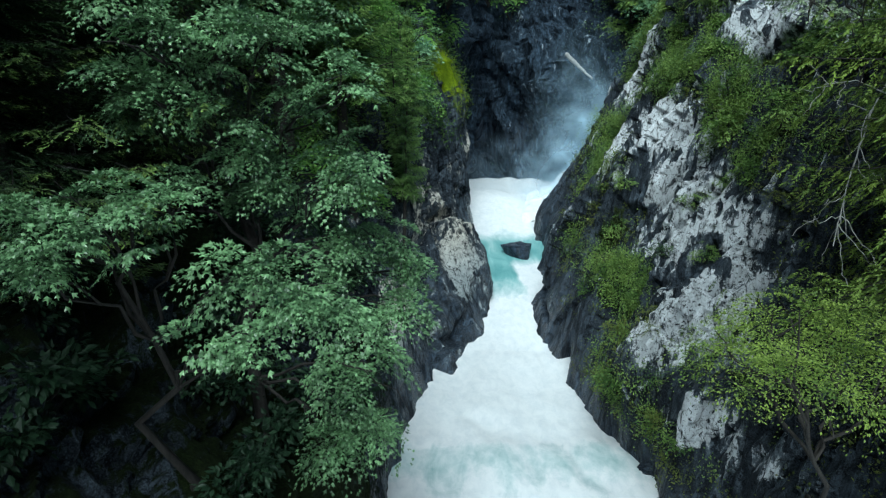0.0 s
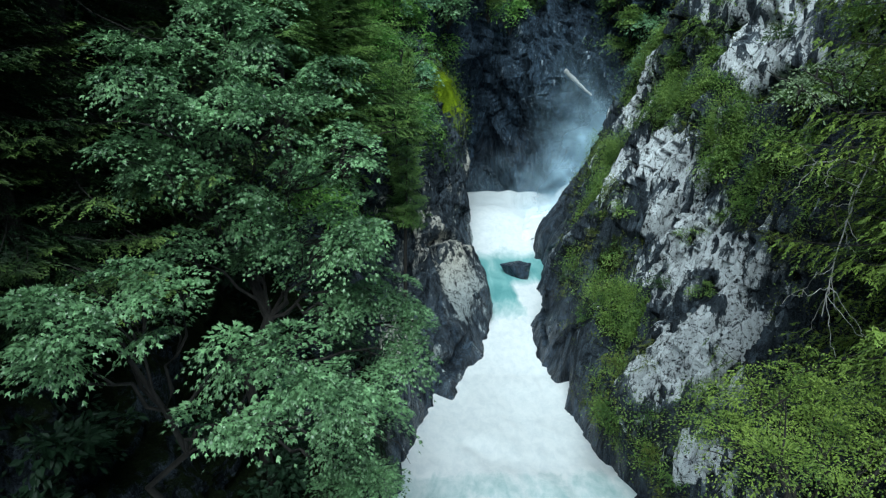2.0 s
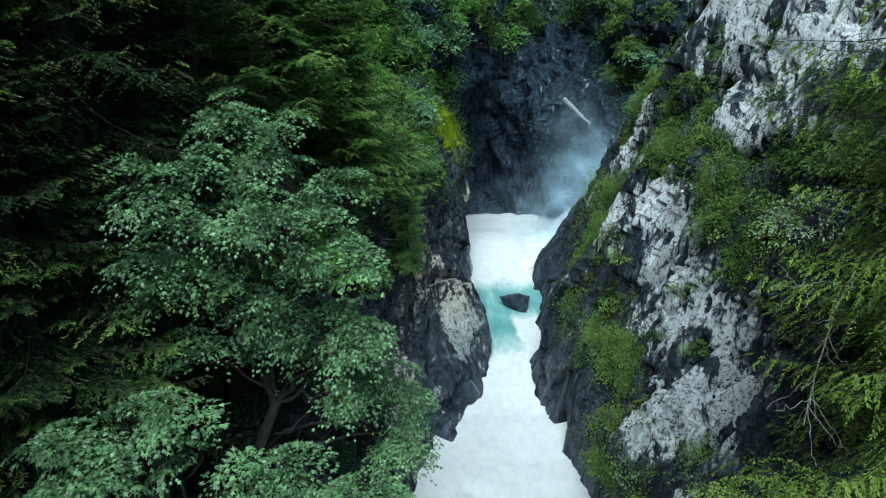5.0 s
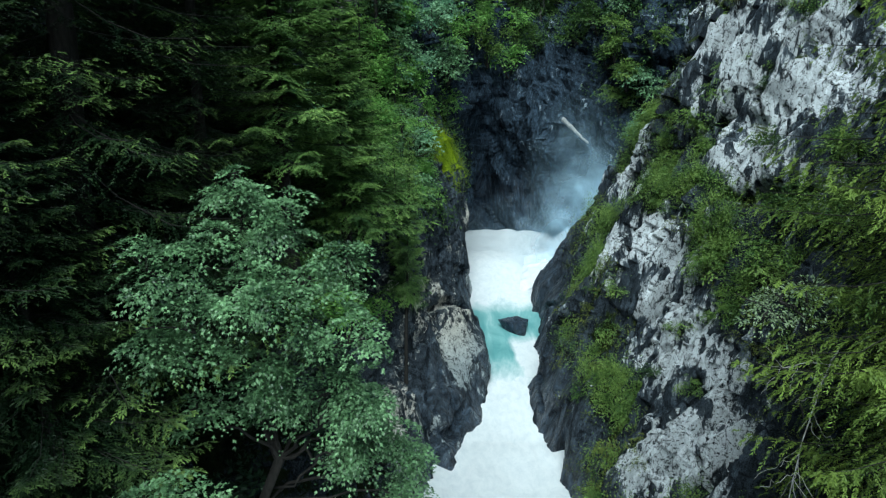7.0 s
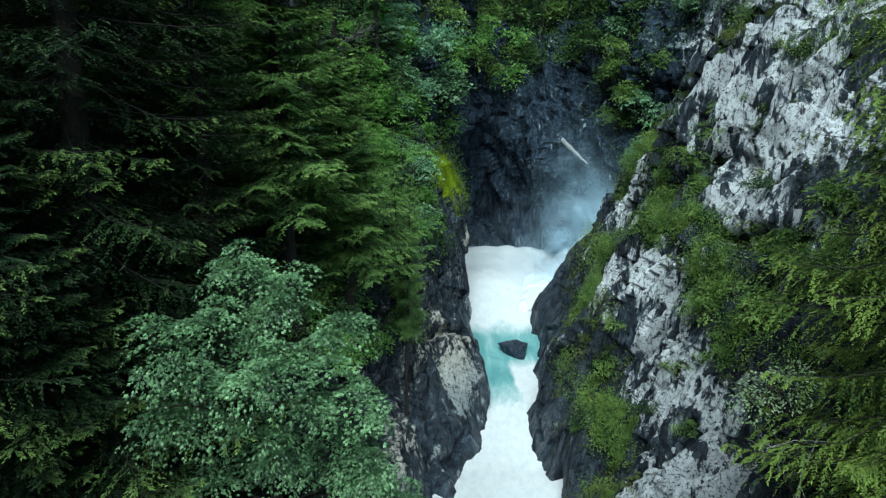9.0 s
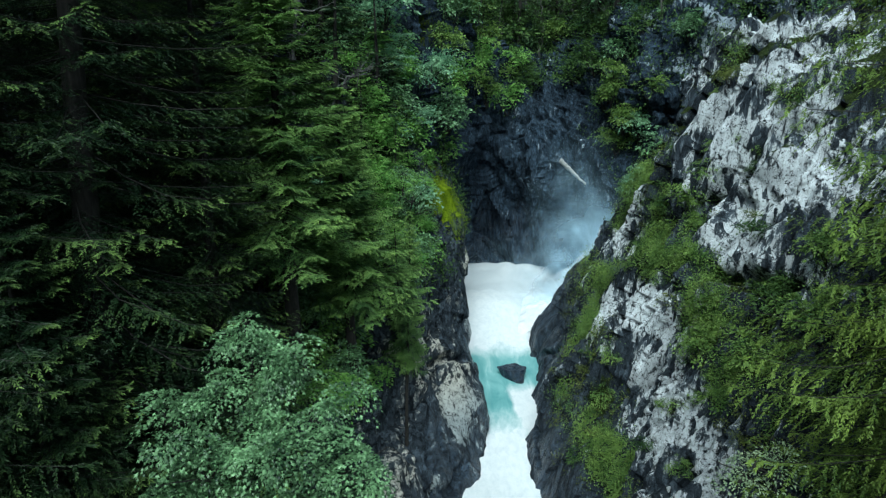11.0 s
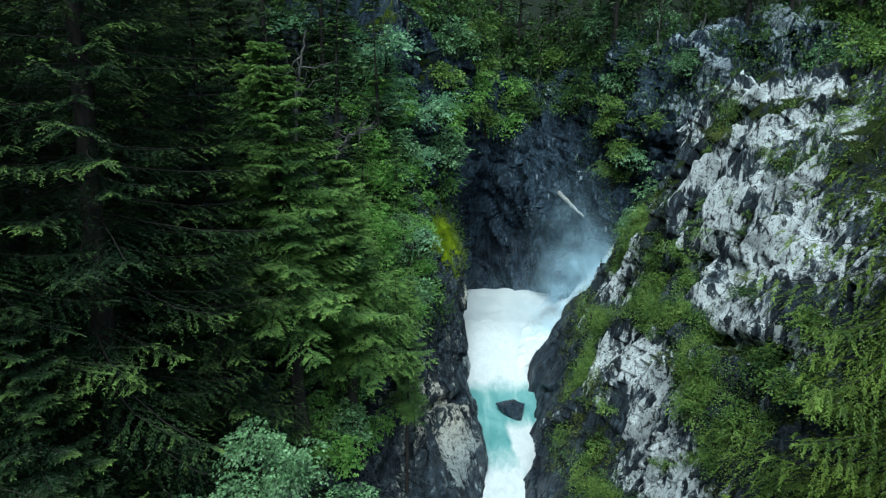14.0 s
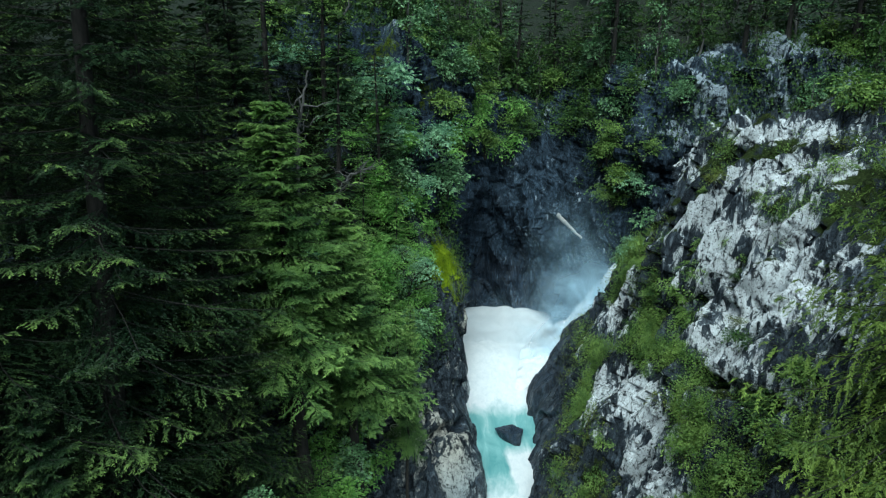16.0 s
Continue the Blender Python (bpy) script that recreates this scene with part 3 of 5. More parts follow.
GREEN_HIGH = [(13.2, 35.7, 16.2, 1.4, 1.1), (15.2, 33.0, 19.6, 1.2, 0.8), (15.3, 26.5, 17.0, 1.7, 1.1), (17.7, 38.8, 27.8, 1.0, 0.7), (14.5, 33.0, 19.4, 1.8, 1.2), (15.5, 46.6, 19.0, 1.2, 2.3), (19.9, 32.8, 27.5, 1.8, 0.9),
              (13.6, 29.8, 16.1, 1.3, 2.0), (17.4, 36.5, 26.6, 0.9, 0.7), (15.0, 35.6, 22.0, 0.5, 2.2), (16.2, 31.6, 21.6, 0.4, 1.6), (18.4, 30.4, 25.2, 1.2, 0.6), (13.9, 42.0, 17.6, 1.2, 2.0), (17.2, 31.4, 25.4, 0.7, 0.9), (16.9, 29.2, 22.6, 0.25, 1.3)]
PALE_LOW = [(12.9, 40.9, 16.2, 0.5, 2.8), (11.9, 32.5, 13.2, 1.0, 2.0), (11.1, 30.7, 10.7, 0.9, 1.3), (11.7, 27.2, 10.7, 1.2, 1.2), (12.0, 24.7, 9.7, 1.0, 0.8), (9.8, 23.8, 7.0, 0.5, 1.9), (12.1, 23.0, 8.1, 0.5, 1.7),
            (10.9, 22.6, 6.4, 0.7, 1.4), (8.8, 22.8, 5.4, 0.5, 0.8), (10.0, 20.2, 3.0, 1.0, 0.9), (10.6, 37.4, 12.4, 0.5, 2.0), (10.7, 27.2, 8.4, 0.8, 1.4), (17.2, 27.8, 22.2, 1.1, 1.7), (19.8, 36.3, 29.0, 2.4, 0.5)]
PALE_HIGH = [(14.6, 28.3, 18.3, 1.5, 1.6), (16.3, 30.0, 20.8, 1.0, 1.6), (14.9, 33.0, 22.2, 0.8, 1.9), (14.2, 33.4, 20.8, 0.9, 1.7), (16.3, 31.1, 24.2, 1.3, 1.1), (16.8, 41.3, 26.6, 0.7, 2.2), (15.3, 33.4, 24.0, 1.0, 2.1), (16.0, 29.9, 19.4, 1.2, 2.0), (19.8, 32.0, 27.6, 1.0, 0.7), (17.6, 33.0, 26.6, 0.9, 1.0), (18.6, 26.4, 24.6, 1.0, 1.0)]


def zones(p, spots, s):
    """How far a point lies within ragged patches, from 0 to 1."""
    q = p + 0.55 * np.stack([vnoise(p, 1.3, s), vnoise(p, 1.3, s + 1), vnoise(p, 1.3, s + 2)], 1)
    out = np.zeros(len(p))
    for a, b, c, w, h in spots:
        out = np.maximum(out, np.exp(-0.7 * (((q[:, 0] - a) / (1.1 * w + 0.4)) ** 2 + ((q[:, 1] - b) / (2.4 * w + 0.9)) ** 2 + ((q[:, 2] - c) / (1.12 * h)) ** 2)))
    return out


def lush_patch(p):
    """The bright moss where the left wall ends at the pool."""
    return np.exp(-((p[:, 1] - 50.6) / 2.2) ** 2 - ((p[:, 2] - 15.6) / 3.0) ** 2) * step(p[:, 0], -2.4, -1.4)


right_p = right_g.reshape(-1, 3)
green_right, pale_right = zones(right_p, GREEN_LOW + GREEN_HIGH, 201), np.maximum(zones(right_p, PALE_LOW, 211), 0.74 * zones(right_p, PALE_HIGH, 221))
# Both cliffs are paler where blocks stand proud and darker in the recesses.
right_me, right_n = rock_sheet(
    "cliff_right", right_g, -1.0, right_crack, rock_right,
    # The pale patch around y 42, z 6 is wet sheen painted with the lichen colour.
    lambda p, n: 0.10 + 0.80 * pale_right + 0.10 * right_block + 0.26 * right_proud + 0.06 * step(p[:, 2], 17, 21) + 0.10 * fbm(p, 2.2, 3, 11) + 0.34 * np.exp(-((p[:, 1] - 42) / 6) ** 2 - ((p[:, 2] - 6) / 2.5) ** 2) - 0.30 * step(p[:, 1], 43, 48) - 0.24 * near_water(p, n),
    lambda p, n: 0.0 + 0.28 * green_right - 0.18 * right_proud + 0.32 * step(n[:, 2], 0.2, 0.8) + 0.20 * step(p[:, 2], 18, 22) + 0.24 * fbm(p, 2.4, 3, 21) - 0.45 * pale_right - 0.5 * near_water(p, n), near_water)
left_me, left_n = rock_sheet(
    "cliff_left", left_g, 1.0, left_crack, rock_left,
    # Nearer than y 27, less lichen and more dark moss paint in canopy shade.
    lambda p, n: 0.25 + 0.15 * left_block + 0.18 * left_proud - 0.30 * step(p[:, 2], 10, 13) - 0.35 * step(-p[:, 1], -27, -23) + 0.20 * fbm(p, 3, 3, 31) + 0.95 * np.exp(-((p[:, 0] - 1.0) / 1.5) ** 2 - ((p[:, 1] - 37.8) / 2.6) ** 2 - ((p[:, 2] - 4.2) / 1.7) ** 2)
    # Sheen of the wet slab at x -2.4, painted in as pale colour.
    + 0.28 * np.exp(-((p[:, 0] + 2.4) / 1.0) ** 2 - ((p[:, 2] - 5.5) / 2.0) ** 2),
    lambda p, n: 0.20 * step(n[:, 2], 0.3, 0.9) + 0.25 * fbm(p, 4, 3, 41) + 0.45 * step(p[:, 2], 14, 17) + 0.6 * step(-p[:, 1], -27, -22) + 0.6 * lush_patch(p), near_water, lush_patch)
back_me, back_n = rock_sheet(
    "cliff_back", back_g, 1.0, back_crack, rock_back,
    lambda p, n: 0.02 + 0.2 * back_block + 0.18 * fbm(p, 4, 3, 51) + 0.10 * step(p[:, 0], 10, 14) + 0.32 * step(p[:, 0], 20, 24) * step(p[:, 2], 24, 28),
    lambda p, n: 0.0 + 0.3 * fbm(p, 6, 3, 61) + 0.2 * step(p[:, 2], 27, 31) + 0.2 * step(-p[:, 0], -1, 1), near_water)
tagged(new("cliff_right", right_me), "pale lichen-streaked gneiss cliff with moss above the river", "cliff", kind="structure")
tagged(new("cliff_left", left_me), "dark wet gneiss gorge wall beside the rapids", "cliff", kind="structure")
tagged(new("cliff_back", back_me), "dark bluish rock wall closing the gorge behind the falls", "cliff", kind="structure")


# ---- ground: one sheet from the river bed to the far wooded slopes ----
def ground_height(x, y):
    left = np.interp(-x, [2, 6, 12, 20, 35, 80, 300], [-4, 0, 7, 14, 26, 52, 150]) + np.interp(y, [-50, 8, 30, 50, 400], [-3, -1, 2, 6, 6])
    right = np.interp(x, [6, 9, 14, 22, 40, 80, 300], [-4, -3, 0, 8, 22, 42, 140])
    side = np.where(x < 3, np.where(x < -2, left, -2.5), np.where(x > 6, right, -2.5))
    back = np.interp(y, [66, 78, 88, 104, 160, 400], [-3, 5, 33, 44, 75, 190]) + np.interp(np.abs(x - 10), [0, 15, 40], [-2, 4, 8])
    return np.where((y > 66) & (x > -4) & (x < 24), back, np.where(y > 66, np.maximum(side - 2, back), side - 2))


gx = np.concatenate([np.linspace(-300, -42, 24), np.arange(-40, 60.1, 1.0), np.linspace(63, 300, 24)])
gy = np.concatenate([np.linspace(-200, -20, 18), np.arange(-18, 120.1, 1.5), np.linspace(125, 420, 24)])
GX, GY = np.meshgrid(gx, gy, indexing="ij")
gp = np.stack([GX.ravel(), GY.ravel(), np.zeros(GX.size)], 1)
gp[:, 2] = ground_height(gp[:, 0], gp[:, 1]) + 0.6 * fbm(gp, 7, 4, 71)
tagged(new("ground", mesh("ground", gp, grid_faces(len(gx), len(gy)), forest_floor)), "mossy forest floor on steep slopes, darkened with tree shade", "ground", kind="structure")


# ---- river ----
def bank(levels, y):
    return np.interp(y, [r[0] for r in levels[0]], [r[1] for r in levels[0]])


wy = np.concatenate([np.arange(-40, 9, 0.5), np.arange(9, 72.01, 0.18)])
wu = np.linspace(0, 1, 90)
spill = step(-wy, -12, -7)
WL, WR = bank(left_levels, wy) - 1.6 - 4.5 * spill, np.minimum(bank(right_levels, wy) + 1.6, 16) + 6.5 * spill
WX = WL[:, None] + (WR - WL)[:, None] * wu[None]
WY = np.repeat(wy[:, None], len(wu), 1)
wp = np.stack([WX.ravel(), WY.ravel(), np.zeros(WX.size)], 1)
rough = np.interp(wp[:, 1], [9, 24, 30, 40, 43, 49, 52, 66], [0.30, 0.38, 0.36, 0.16, 0.05, 0.05, 0.2, 0.25])
flow = wp * np.array([1.0, 0.55, 1.0])
wp[:, 2] = bed(wp[:, 1]) + rough * (0.8 * np.sqrt(fbm(flow, 2.6, 2, 81) ** 2 + 0.04) + 0.10 * fbm(flow, 0.7, 3, 82))
hump = np.exp(-((wp[:, 1] - 58) / 5.0) ** 2 - ((wp[:, 0] - 4) / 4.0) ** 2)
wp[:, 2] += 1.0 * hump
foam = np.interp(wp[:, 1], [9, 21, 23.4, 24.6, 26, 30, 38, 40, 42.5, 44, 48.5, 52, 66], [0.8, 0.85, 0.55, 0.62, 1.0, 1.2, 1.1, 0.55, 0.2, 0.15, 0.25, 1.1, 1.3])
foam += 0.75 * step(wp[:, 0] + 0.25 * (wp[:, 1] - 43) + 0.5 * vnoise(wp, 1.5, 83), 4.9, 6.0) * step(-wp[:, 1], -45.5, -43)
water = new("water", mesh("water", wp, grid_faces(len(wy), len(wu)), water_mat, True, {"foam": foam}))
tagged(water, "white foaming rapids with a calm turquoise glacier pool", "water", kind="structure")
fs, fw = np.linspace(0, 1, 90), np.linspace(-1, 1, 40)
FS, FW = np.meshgrid(fs, fw, indexing="ij")
fx = np.interp(FS, [0, 0.25, 0.7, 1], [20.5, 18.0, 12.5, 7.5]) + 0.8 * FW
fy = np.interp(FS, [0, 0.25, 0.7, 1], [63, 62, 58, 55]) + 2.2 * FW * (0.7 + FS)
fz = np.interp(FS, [0, 0.12, 0.4, 0.7, 1], [14.5, 13.6, 9.8, 6.6, 4.2]) + 0.6 * (1 - FW ** 2) + 0.8 * FW
fp = np.stack([fx.ravel(), fy.ravel(), fz.ravel()], 1)
fp[:, 2] += 0.35 * fbm(fp * np.array([0.5, 1, 0.5]), 1.2, 4, 91)
fall = new("waterfall", mesh("waterfall", fp, grid_faces(90, 40), water_mat, True, {"foam": np.full(len(fp), 1.1)}))
tagged(fall, "white waterfall rushing down a rock chute into the gorge", "waterfall", kind="structure")


# ---- spray: thin torn veils of droplets over the foot of the falls ----
def spray_material(name, density, centre, size):
    m, nt, bsdf, out = material(name)
    nt.nodes.remove(bsdf)
    geo = nt.nodes.new("ShaderNodeNewGeometry")
    mp = nt.nodes.new("ShaderNodeMapping")
    mp.vector_type = 'TEXTURE'
    mp.inputs["Location"].default_value, mp.inputs["Scale"].default_value = centre, size
    nt.links.new(geo.outputs["Position"], mp.inputs[0])
    ball = nt.nodes.new("ShaderNodeTexGradient")
    ball.gradient_type = 'SPHERICAL'
    nt.links.new(mp.outputs[0], ball.inputs[0])
    puff = noise_tex(nt, 0.28, 5, 0.55, (1, 1, 0.8), 0.5)
    a = calc(nt, 'MULTIPLY', ramp(nt, ball.outputs["Fac"], (0.0, 0), (0.75, 1)), ramp(nt, puff, (0.32, 0.15), (0.68, 1)))
    a = calc(nt, 'MULTIPLY', a, density)
    d = nt.nodes.new("ShaderNodeBsdfDiffuse")
    d.inputs[0].default_value = (0.52, 0.72, 0.88, 1)
    t = nt.nodes.new("ShaderNodeBsdfTransparent")
    tl = nt.nodes.new("ShaderNodeBsdfTranslucent")
    tl.inputs[0].default_value = (0.52, 0.72, 0.88, 1)
    both = nt.nodes.new("ShaderNodeMixShader")
    nt.links.new(d.outputs[0], both.inputs[1])
    nt.links.new(tl.outputs[0], both.inputs[2])
    ms = nt.nodes.new("ShaderNodeMixShader")
    nt.links.new(a, ms.inputs[0])
    nt.links.new(t.outputs[0], ms.inputs[1])
    nt.links.new(both.outputs[0], ms.inputs[2])
    nt.links.new(ms.outputs[0], out.inputs[0])
    return m


VEILS = [((8.5, 60, 6.6), (8.0, 7, 5.0), 0.18), ((11.0, 55.0, 7.2), (5.0, 7, 4.2), 0.9), ((14.5, 57.8, 11.0), (5.5, 6, 5.2), 0.95), ((14.5, 61, 13), (6.5, 7, 9), 0.36)]
for i, (c, r, density) in enumerate(VEILS):
    u, v = np.meshgrid(np.linspace(-1, 1, 40), np.linspace(-1, 1, 30), indexing="ij")
    vp = np.stack([c[0] + r[0] * u.ravel(), c[1] + 1.2 * u.ravel() ** 2 + 0.8 * v.ravel(), c[2] + r[2] * v.ravel()], 1)
    vp[:, 1] += 0.9 * fbm(vp, 3.0, 3, 95 + i)
    veil = new("spray", mesh("spray", vp, grid_faces(40, 30), spray_material("spray", density, c, (r[0], 9.0, r[2]))))
    veil.visible_shadow = False
    tagged(veil, "thin white spray drifting over the foot of the falls", "spray", kind="stuff")


# ---- places on the rock ----
def on_sheet(g, x, y):
    """The height of a rock sheet at x, y: the highest of the nearest points."""
    p = g.reshape(-1, 3)
    d = (p[:, 0] - x) ** 2 + (p[:, 1] - y) ** 2
    near = np.argpartition(d, 6)[:6]
    return float(p[near, 2].max()) if d[near].min() < 1.0 else None


def base_at(x, y):
    hs = [h for h in (on_sheet(left_g, x, y), on_sheet(right_g, x, y), on_sheet(back_g, x, y)) if h is not None]
    hs.append(float(ground_height(np.array([x]), np.array([y]))[0]))
    return max(hs) - 0.25


# ---- trees ----
def limb_path(a, b, rng, sag=0.1, n=7):
    a, b = np.asarray(a, float), np.asarray(b, float)
    t = np.linspace(0, 1, n)[:, None]
    p = a + (b - a) * t
    length = np.linalg.norm(b - a)
    p[:, 2] += sag * length * (t * (1 - t))[:, 0] * 2
    p[1:-1] += rng.normal(0, 0.035 * length, (n - 2, 3))
    return p


def foliage(rng, lumps, sprays, per, size, shape, spread=0.5, flat=0.8, thick=0.07):
    """Leaves in flat layered sprays over the upper and outer shells of lumps (x, y, z, r), tips hanging outwards."""
    at, way, face = [], [], []
    for x, y, z, r in lumps:
        n = max(3, int(sprays * r * r))
        d = unit(rng.normal(0, 1, (n, 3)) + np.array([0, 0, 0.30]))
        c = np.array([x, y, z]) + d * r * rng.uniform(0.5, 1.12, (n, 1)) * np.array([1, 1, flat])
        c[:, 2] = z + 0.06 * rng.normal(0, 1, n) * r + np.round((c[:, 2] - z) / (0.42 * r) + rng.normal(0, 0.28, n)) * 0.42 * r
        up = unit(d * 0.45 + np.array([0, 0, 1.0]) + rng.normal(0, 0.16, (n, 3)))
        off = np.clip(rng.normal(0, 1, (n, per, 3)), -1.6, 1.6) * spread * rng.uniform(0.6, 1.25, (n, 1, 1))
        off -= up[:, None] * (off * up[:, None]).sum(2, keepdims=True) * (1 - thick)
        pos = c[:, None] + off
        pos[..., 2] -= 0.20 * (off ** 2).sum(2) / max(spread, 0.1)
        w = unit(off + d[:, None] * 0.7 * spread + rng.normal(0, 0.3 * spread, off.shape)) + np.array([0, 0, -0.28])
        f = up[:, None] + 0.25 * unit(off) + rng.normal(0, 0.36, off.shape)
        at.append(pos.reshape(-1, 3)), way.append(w.reshape(-1, 3)), face.append(f.reshape(-1, 3))
    at, way, face = np.concatenate(at), np.concatenate(way), np.concatenate(face)
    ln = size * rng.uniform(0.65, 1.25, len(at))
    return leaves(at, way, face, ln, ln * (0.85 if shape is LOBED else 0.55), shape)


def broadleaf(name, base, trunk_r, lumps, leaf_mat, seed, label, sprays=9, per=26, size=0.15, shape=LOBED, spread=0.42, category="tree", every=1):
    rng = np.random.default_rng(seed)
    root = new(name)
    root.location = base
    rel = np.array(lumps, float) - np.array([*base, 0])
    top = rel[np.argmax(rel[:, 2]), :3]
    trunk = limb_path((0, 0, -0.4), top, rng, 0.02, 10)
    part("trunk", mesh("trunk", *tube(trunk, np.linspace(trunk_r, trunk_r * 0.2, 10), 9, 0.25, seed), bark), root)
    for c in rel[::every]:
        k = int(np.clip(np.argmin(np.abs(trunk[:, 2] - (c[2] * 0.72))), 1, 8))
        p = limb_path(trunk[k], c[:3], rng, 0.12)
        pieces = [tube(p, np.linspace(trunk_r * (0.45 if every == 1 else 0.3), 0.02, 7), 6, 0.2, seed)]
        for _ in range(5):
            q = limb_path(p[rng.integers(3, 7)], c[:3] + rng.normal(0, 0.55, 3) * c[3], rng, 0.1, 5)
            pieces.append(tube(q, np.linspace(0.03, 0.008, 5), 4))
        part("limb", mesh("limb", *join(pieces), bark), root)
    part("crown", mesh("crown", *foliage(rng, rel, sprays, per, size, shape, spread), leaf_mat, False), root)
    return tagged(root, label, category)


def spruce_parts(seed, h, reach, branches, twigs, needles, needle_len, bare=0.1, droop=0.25, slim=0.40, sides=4, hang=0.0):
    """A spruce: trunk, the branches' wood, and flat hanging sprays of needles."""
    rng = np.random.default_rng(seed)
    n = 14
    trunk = np.stack([0.06 * np.sin(np.linspace(0, 5, n) + seed), 0.06 * np.cos(np.linspace(0, 4, n) + seed), np.linspace(-0.5, h, n)], 1)
    tv = tube(trunk, np.linspace(0.013 * h, 0.015, n), 9, 0.2, seed)
    wood, at, way, face, size, tip = [], [], [], [], [], []
    for i in range(branches):
        t = bare + (1 - bare) * (i + rng.uniform(-4, 4)) / branches
        t = min(max(t, 0.03), 0.985)
        ln = reach * ((1 - t) ** 0.66 * 0.97 + 0.03) * rng.uniform(0.62, 1.12)
        if rng.uniform() < 0.07:
            ln *= 0.4
        az = i * 2.39996 + rng.normal(0, 0.3)
        ln *= 1.0 + 0.28 * math.sin(az * 2 + 9 * t + seed) * math.sin(17 * t + seed)
        out = np.array([math.cos(az), math.sin(az), 0])
        side = np.array([-out[1], out[0], 0])
        s = np.linspace(0, 1, 8)
        dr = droop * (0.4 + 1.2 * (1 - t)) * rng.uniform(0.3, 1.7)
        rise = 0.25 * t
        p = np.array([0, 0, t * h]) + out * (s * ln)[:, None] + side * (0.05 * ln * np.sin(s * 3 + i))[:, None]
        p[:, 2] += ln * (rise * s - dr * s * 1.3 + dr * 0.75 * s ** 2.6)
        wood.append(tube(p[[0, 2, 4, 6, 7]], np.linspace(0.008 + 0.004 * ln, 0.002, 5), sides))
        k = max(5, int(twigs * (0.35 + 0.65 * ln / reach)))
        for j in range(k):
            u = 0.06 + 0.94 * (j + rng.uniform(0, 1)) / k
            q = np.array([np.interp(u, s, p[:, a]) for a in range(3)])
            sg = 1 if j % 2 else -1
            tl = (0.14 + 0.34 * ln * (1 - u) ** 0.8) * rng.uniform(0.7, 1.2)
            fw = math.radians(rng.uniform(28, 62))
            d = out * math.cos(fw) + side * sg * math.sin(fw)
            m = max(3, int(needles * (0.4 + tl / (0.34 * reach))))
            e = (np.arange(m) + rng.uniform(0, 1, m)) / m
            pos = q + d * (e * tl)[:, None]
            pos[:, 2] -= (0.10 + 0.35 * dr + hang * rng.uniform(0.2, 1.5)) * tl * e ** 1.4 + rng.uniform(0, 0.03, m)
            a = np.where(np.arange(m) % 2, 1, -1) * rng.uniform(0.2, 0.9, m)
            perp = np.cross([0, 0, 1.0], d)
            w = d * np.cos(a)[:, None] + perp * np.sin(a)[:, None]
            w[:, 2] -= rng.uniform(0.0, 0.45 + 1.2 * hang, m)
            f = np.array([0, 0, 1.0]) + rng.normal(0, 0.35, (m, 3)) + out * 0.2
            at.append(pos), way.append(w), face.append(f)
            size.append(needle_len * rng.uniform(0.6, 1.25, m))
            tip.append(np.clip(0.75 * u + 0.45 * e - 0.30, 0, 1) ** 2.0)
    at, way, face, size, tip = map(np.concatenate, (at, way, face, size, tip))
    return tv, join(wood), leaves(at, way, face, size, size * slim), np.repeat(tip, len(OVAL))


def spruce(name, meshes, x, y, z, turn, scale, label, group=""):
    root = new(name)
    for key, me in zip(("trunk", "branchwood", "crown"), meshes):
        tagged(part(key, me, root), kind="stuff" if key == "branchwood" else "")
    root.matrix_basis = pose(x, y, z, 2.5 * math.sin(7 * x + y), 2.5 * math.cos(5 * y + x), turn) @ Matrix.Diagonal((*scale, 1))
    return tagged(root, label, "tree", group)


def spruce_meshes(mat, *args, **kw):
    a, b, c, tip = spruce_parts(*args, **kw)
    return mesh("trunk", *a, bark), mesh("branchwood", *b, bark), mesh("crown", *c, mat, False, {"tip": tip})


SPRUCE_H = 20.0
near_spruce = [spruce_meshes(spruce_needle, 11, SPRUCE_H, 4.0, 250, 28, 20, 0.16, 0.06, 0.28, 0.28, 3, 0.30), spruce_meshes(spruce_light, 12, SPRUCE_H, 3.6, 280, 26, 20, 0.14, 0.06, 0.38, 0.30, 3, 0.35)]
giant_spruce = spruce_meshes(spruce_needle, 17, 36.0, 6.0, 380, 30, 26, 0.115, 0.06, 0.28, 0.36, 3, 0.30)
fresh_spruce = spruce_meshes(spruce_fresh, 13, SPRUCE_H, 4.4, 230, 30, 32, 0.105, 0.05, 0.46, 0.38, 3, 0.60)
tall_spruce = spruce_meshes(spruce_fresh, 15, 35.0, 5.9, 340, 30, 42, 0.095, 0.26, 0.55, 0.38, 3, 0.70)
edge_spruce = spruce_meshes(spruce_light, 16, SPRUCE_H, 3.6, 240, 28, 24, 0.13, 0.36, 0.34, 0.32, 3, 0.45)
young_meshes = spruce_meshes(spruce_light, 14, SPRUCE_H, 5.0, 110, 17, 11, 0.32, 0.05, 0.40, 0.24, 3)
far_spruce = [spruce_meshes(spruce_needle, 21 + i, SPRUCE_H, 3.4, 72, 8, 5, 0.50, 0.12, 0.25, 0.42, 3) for i in range(3)]

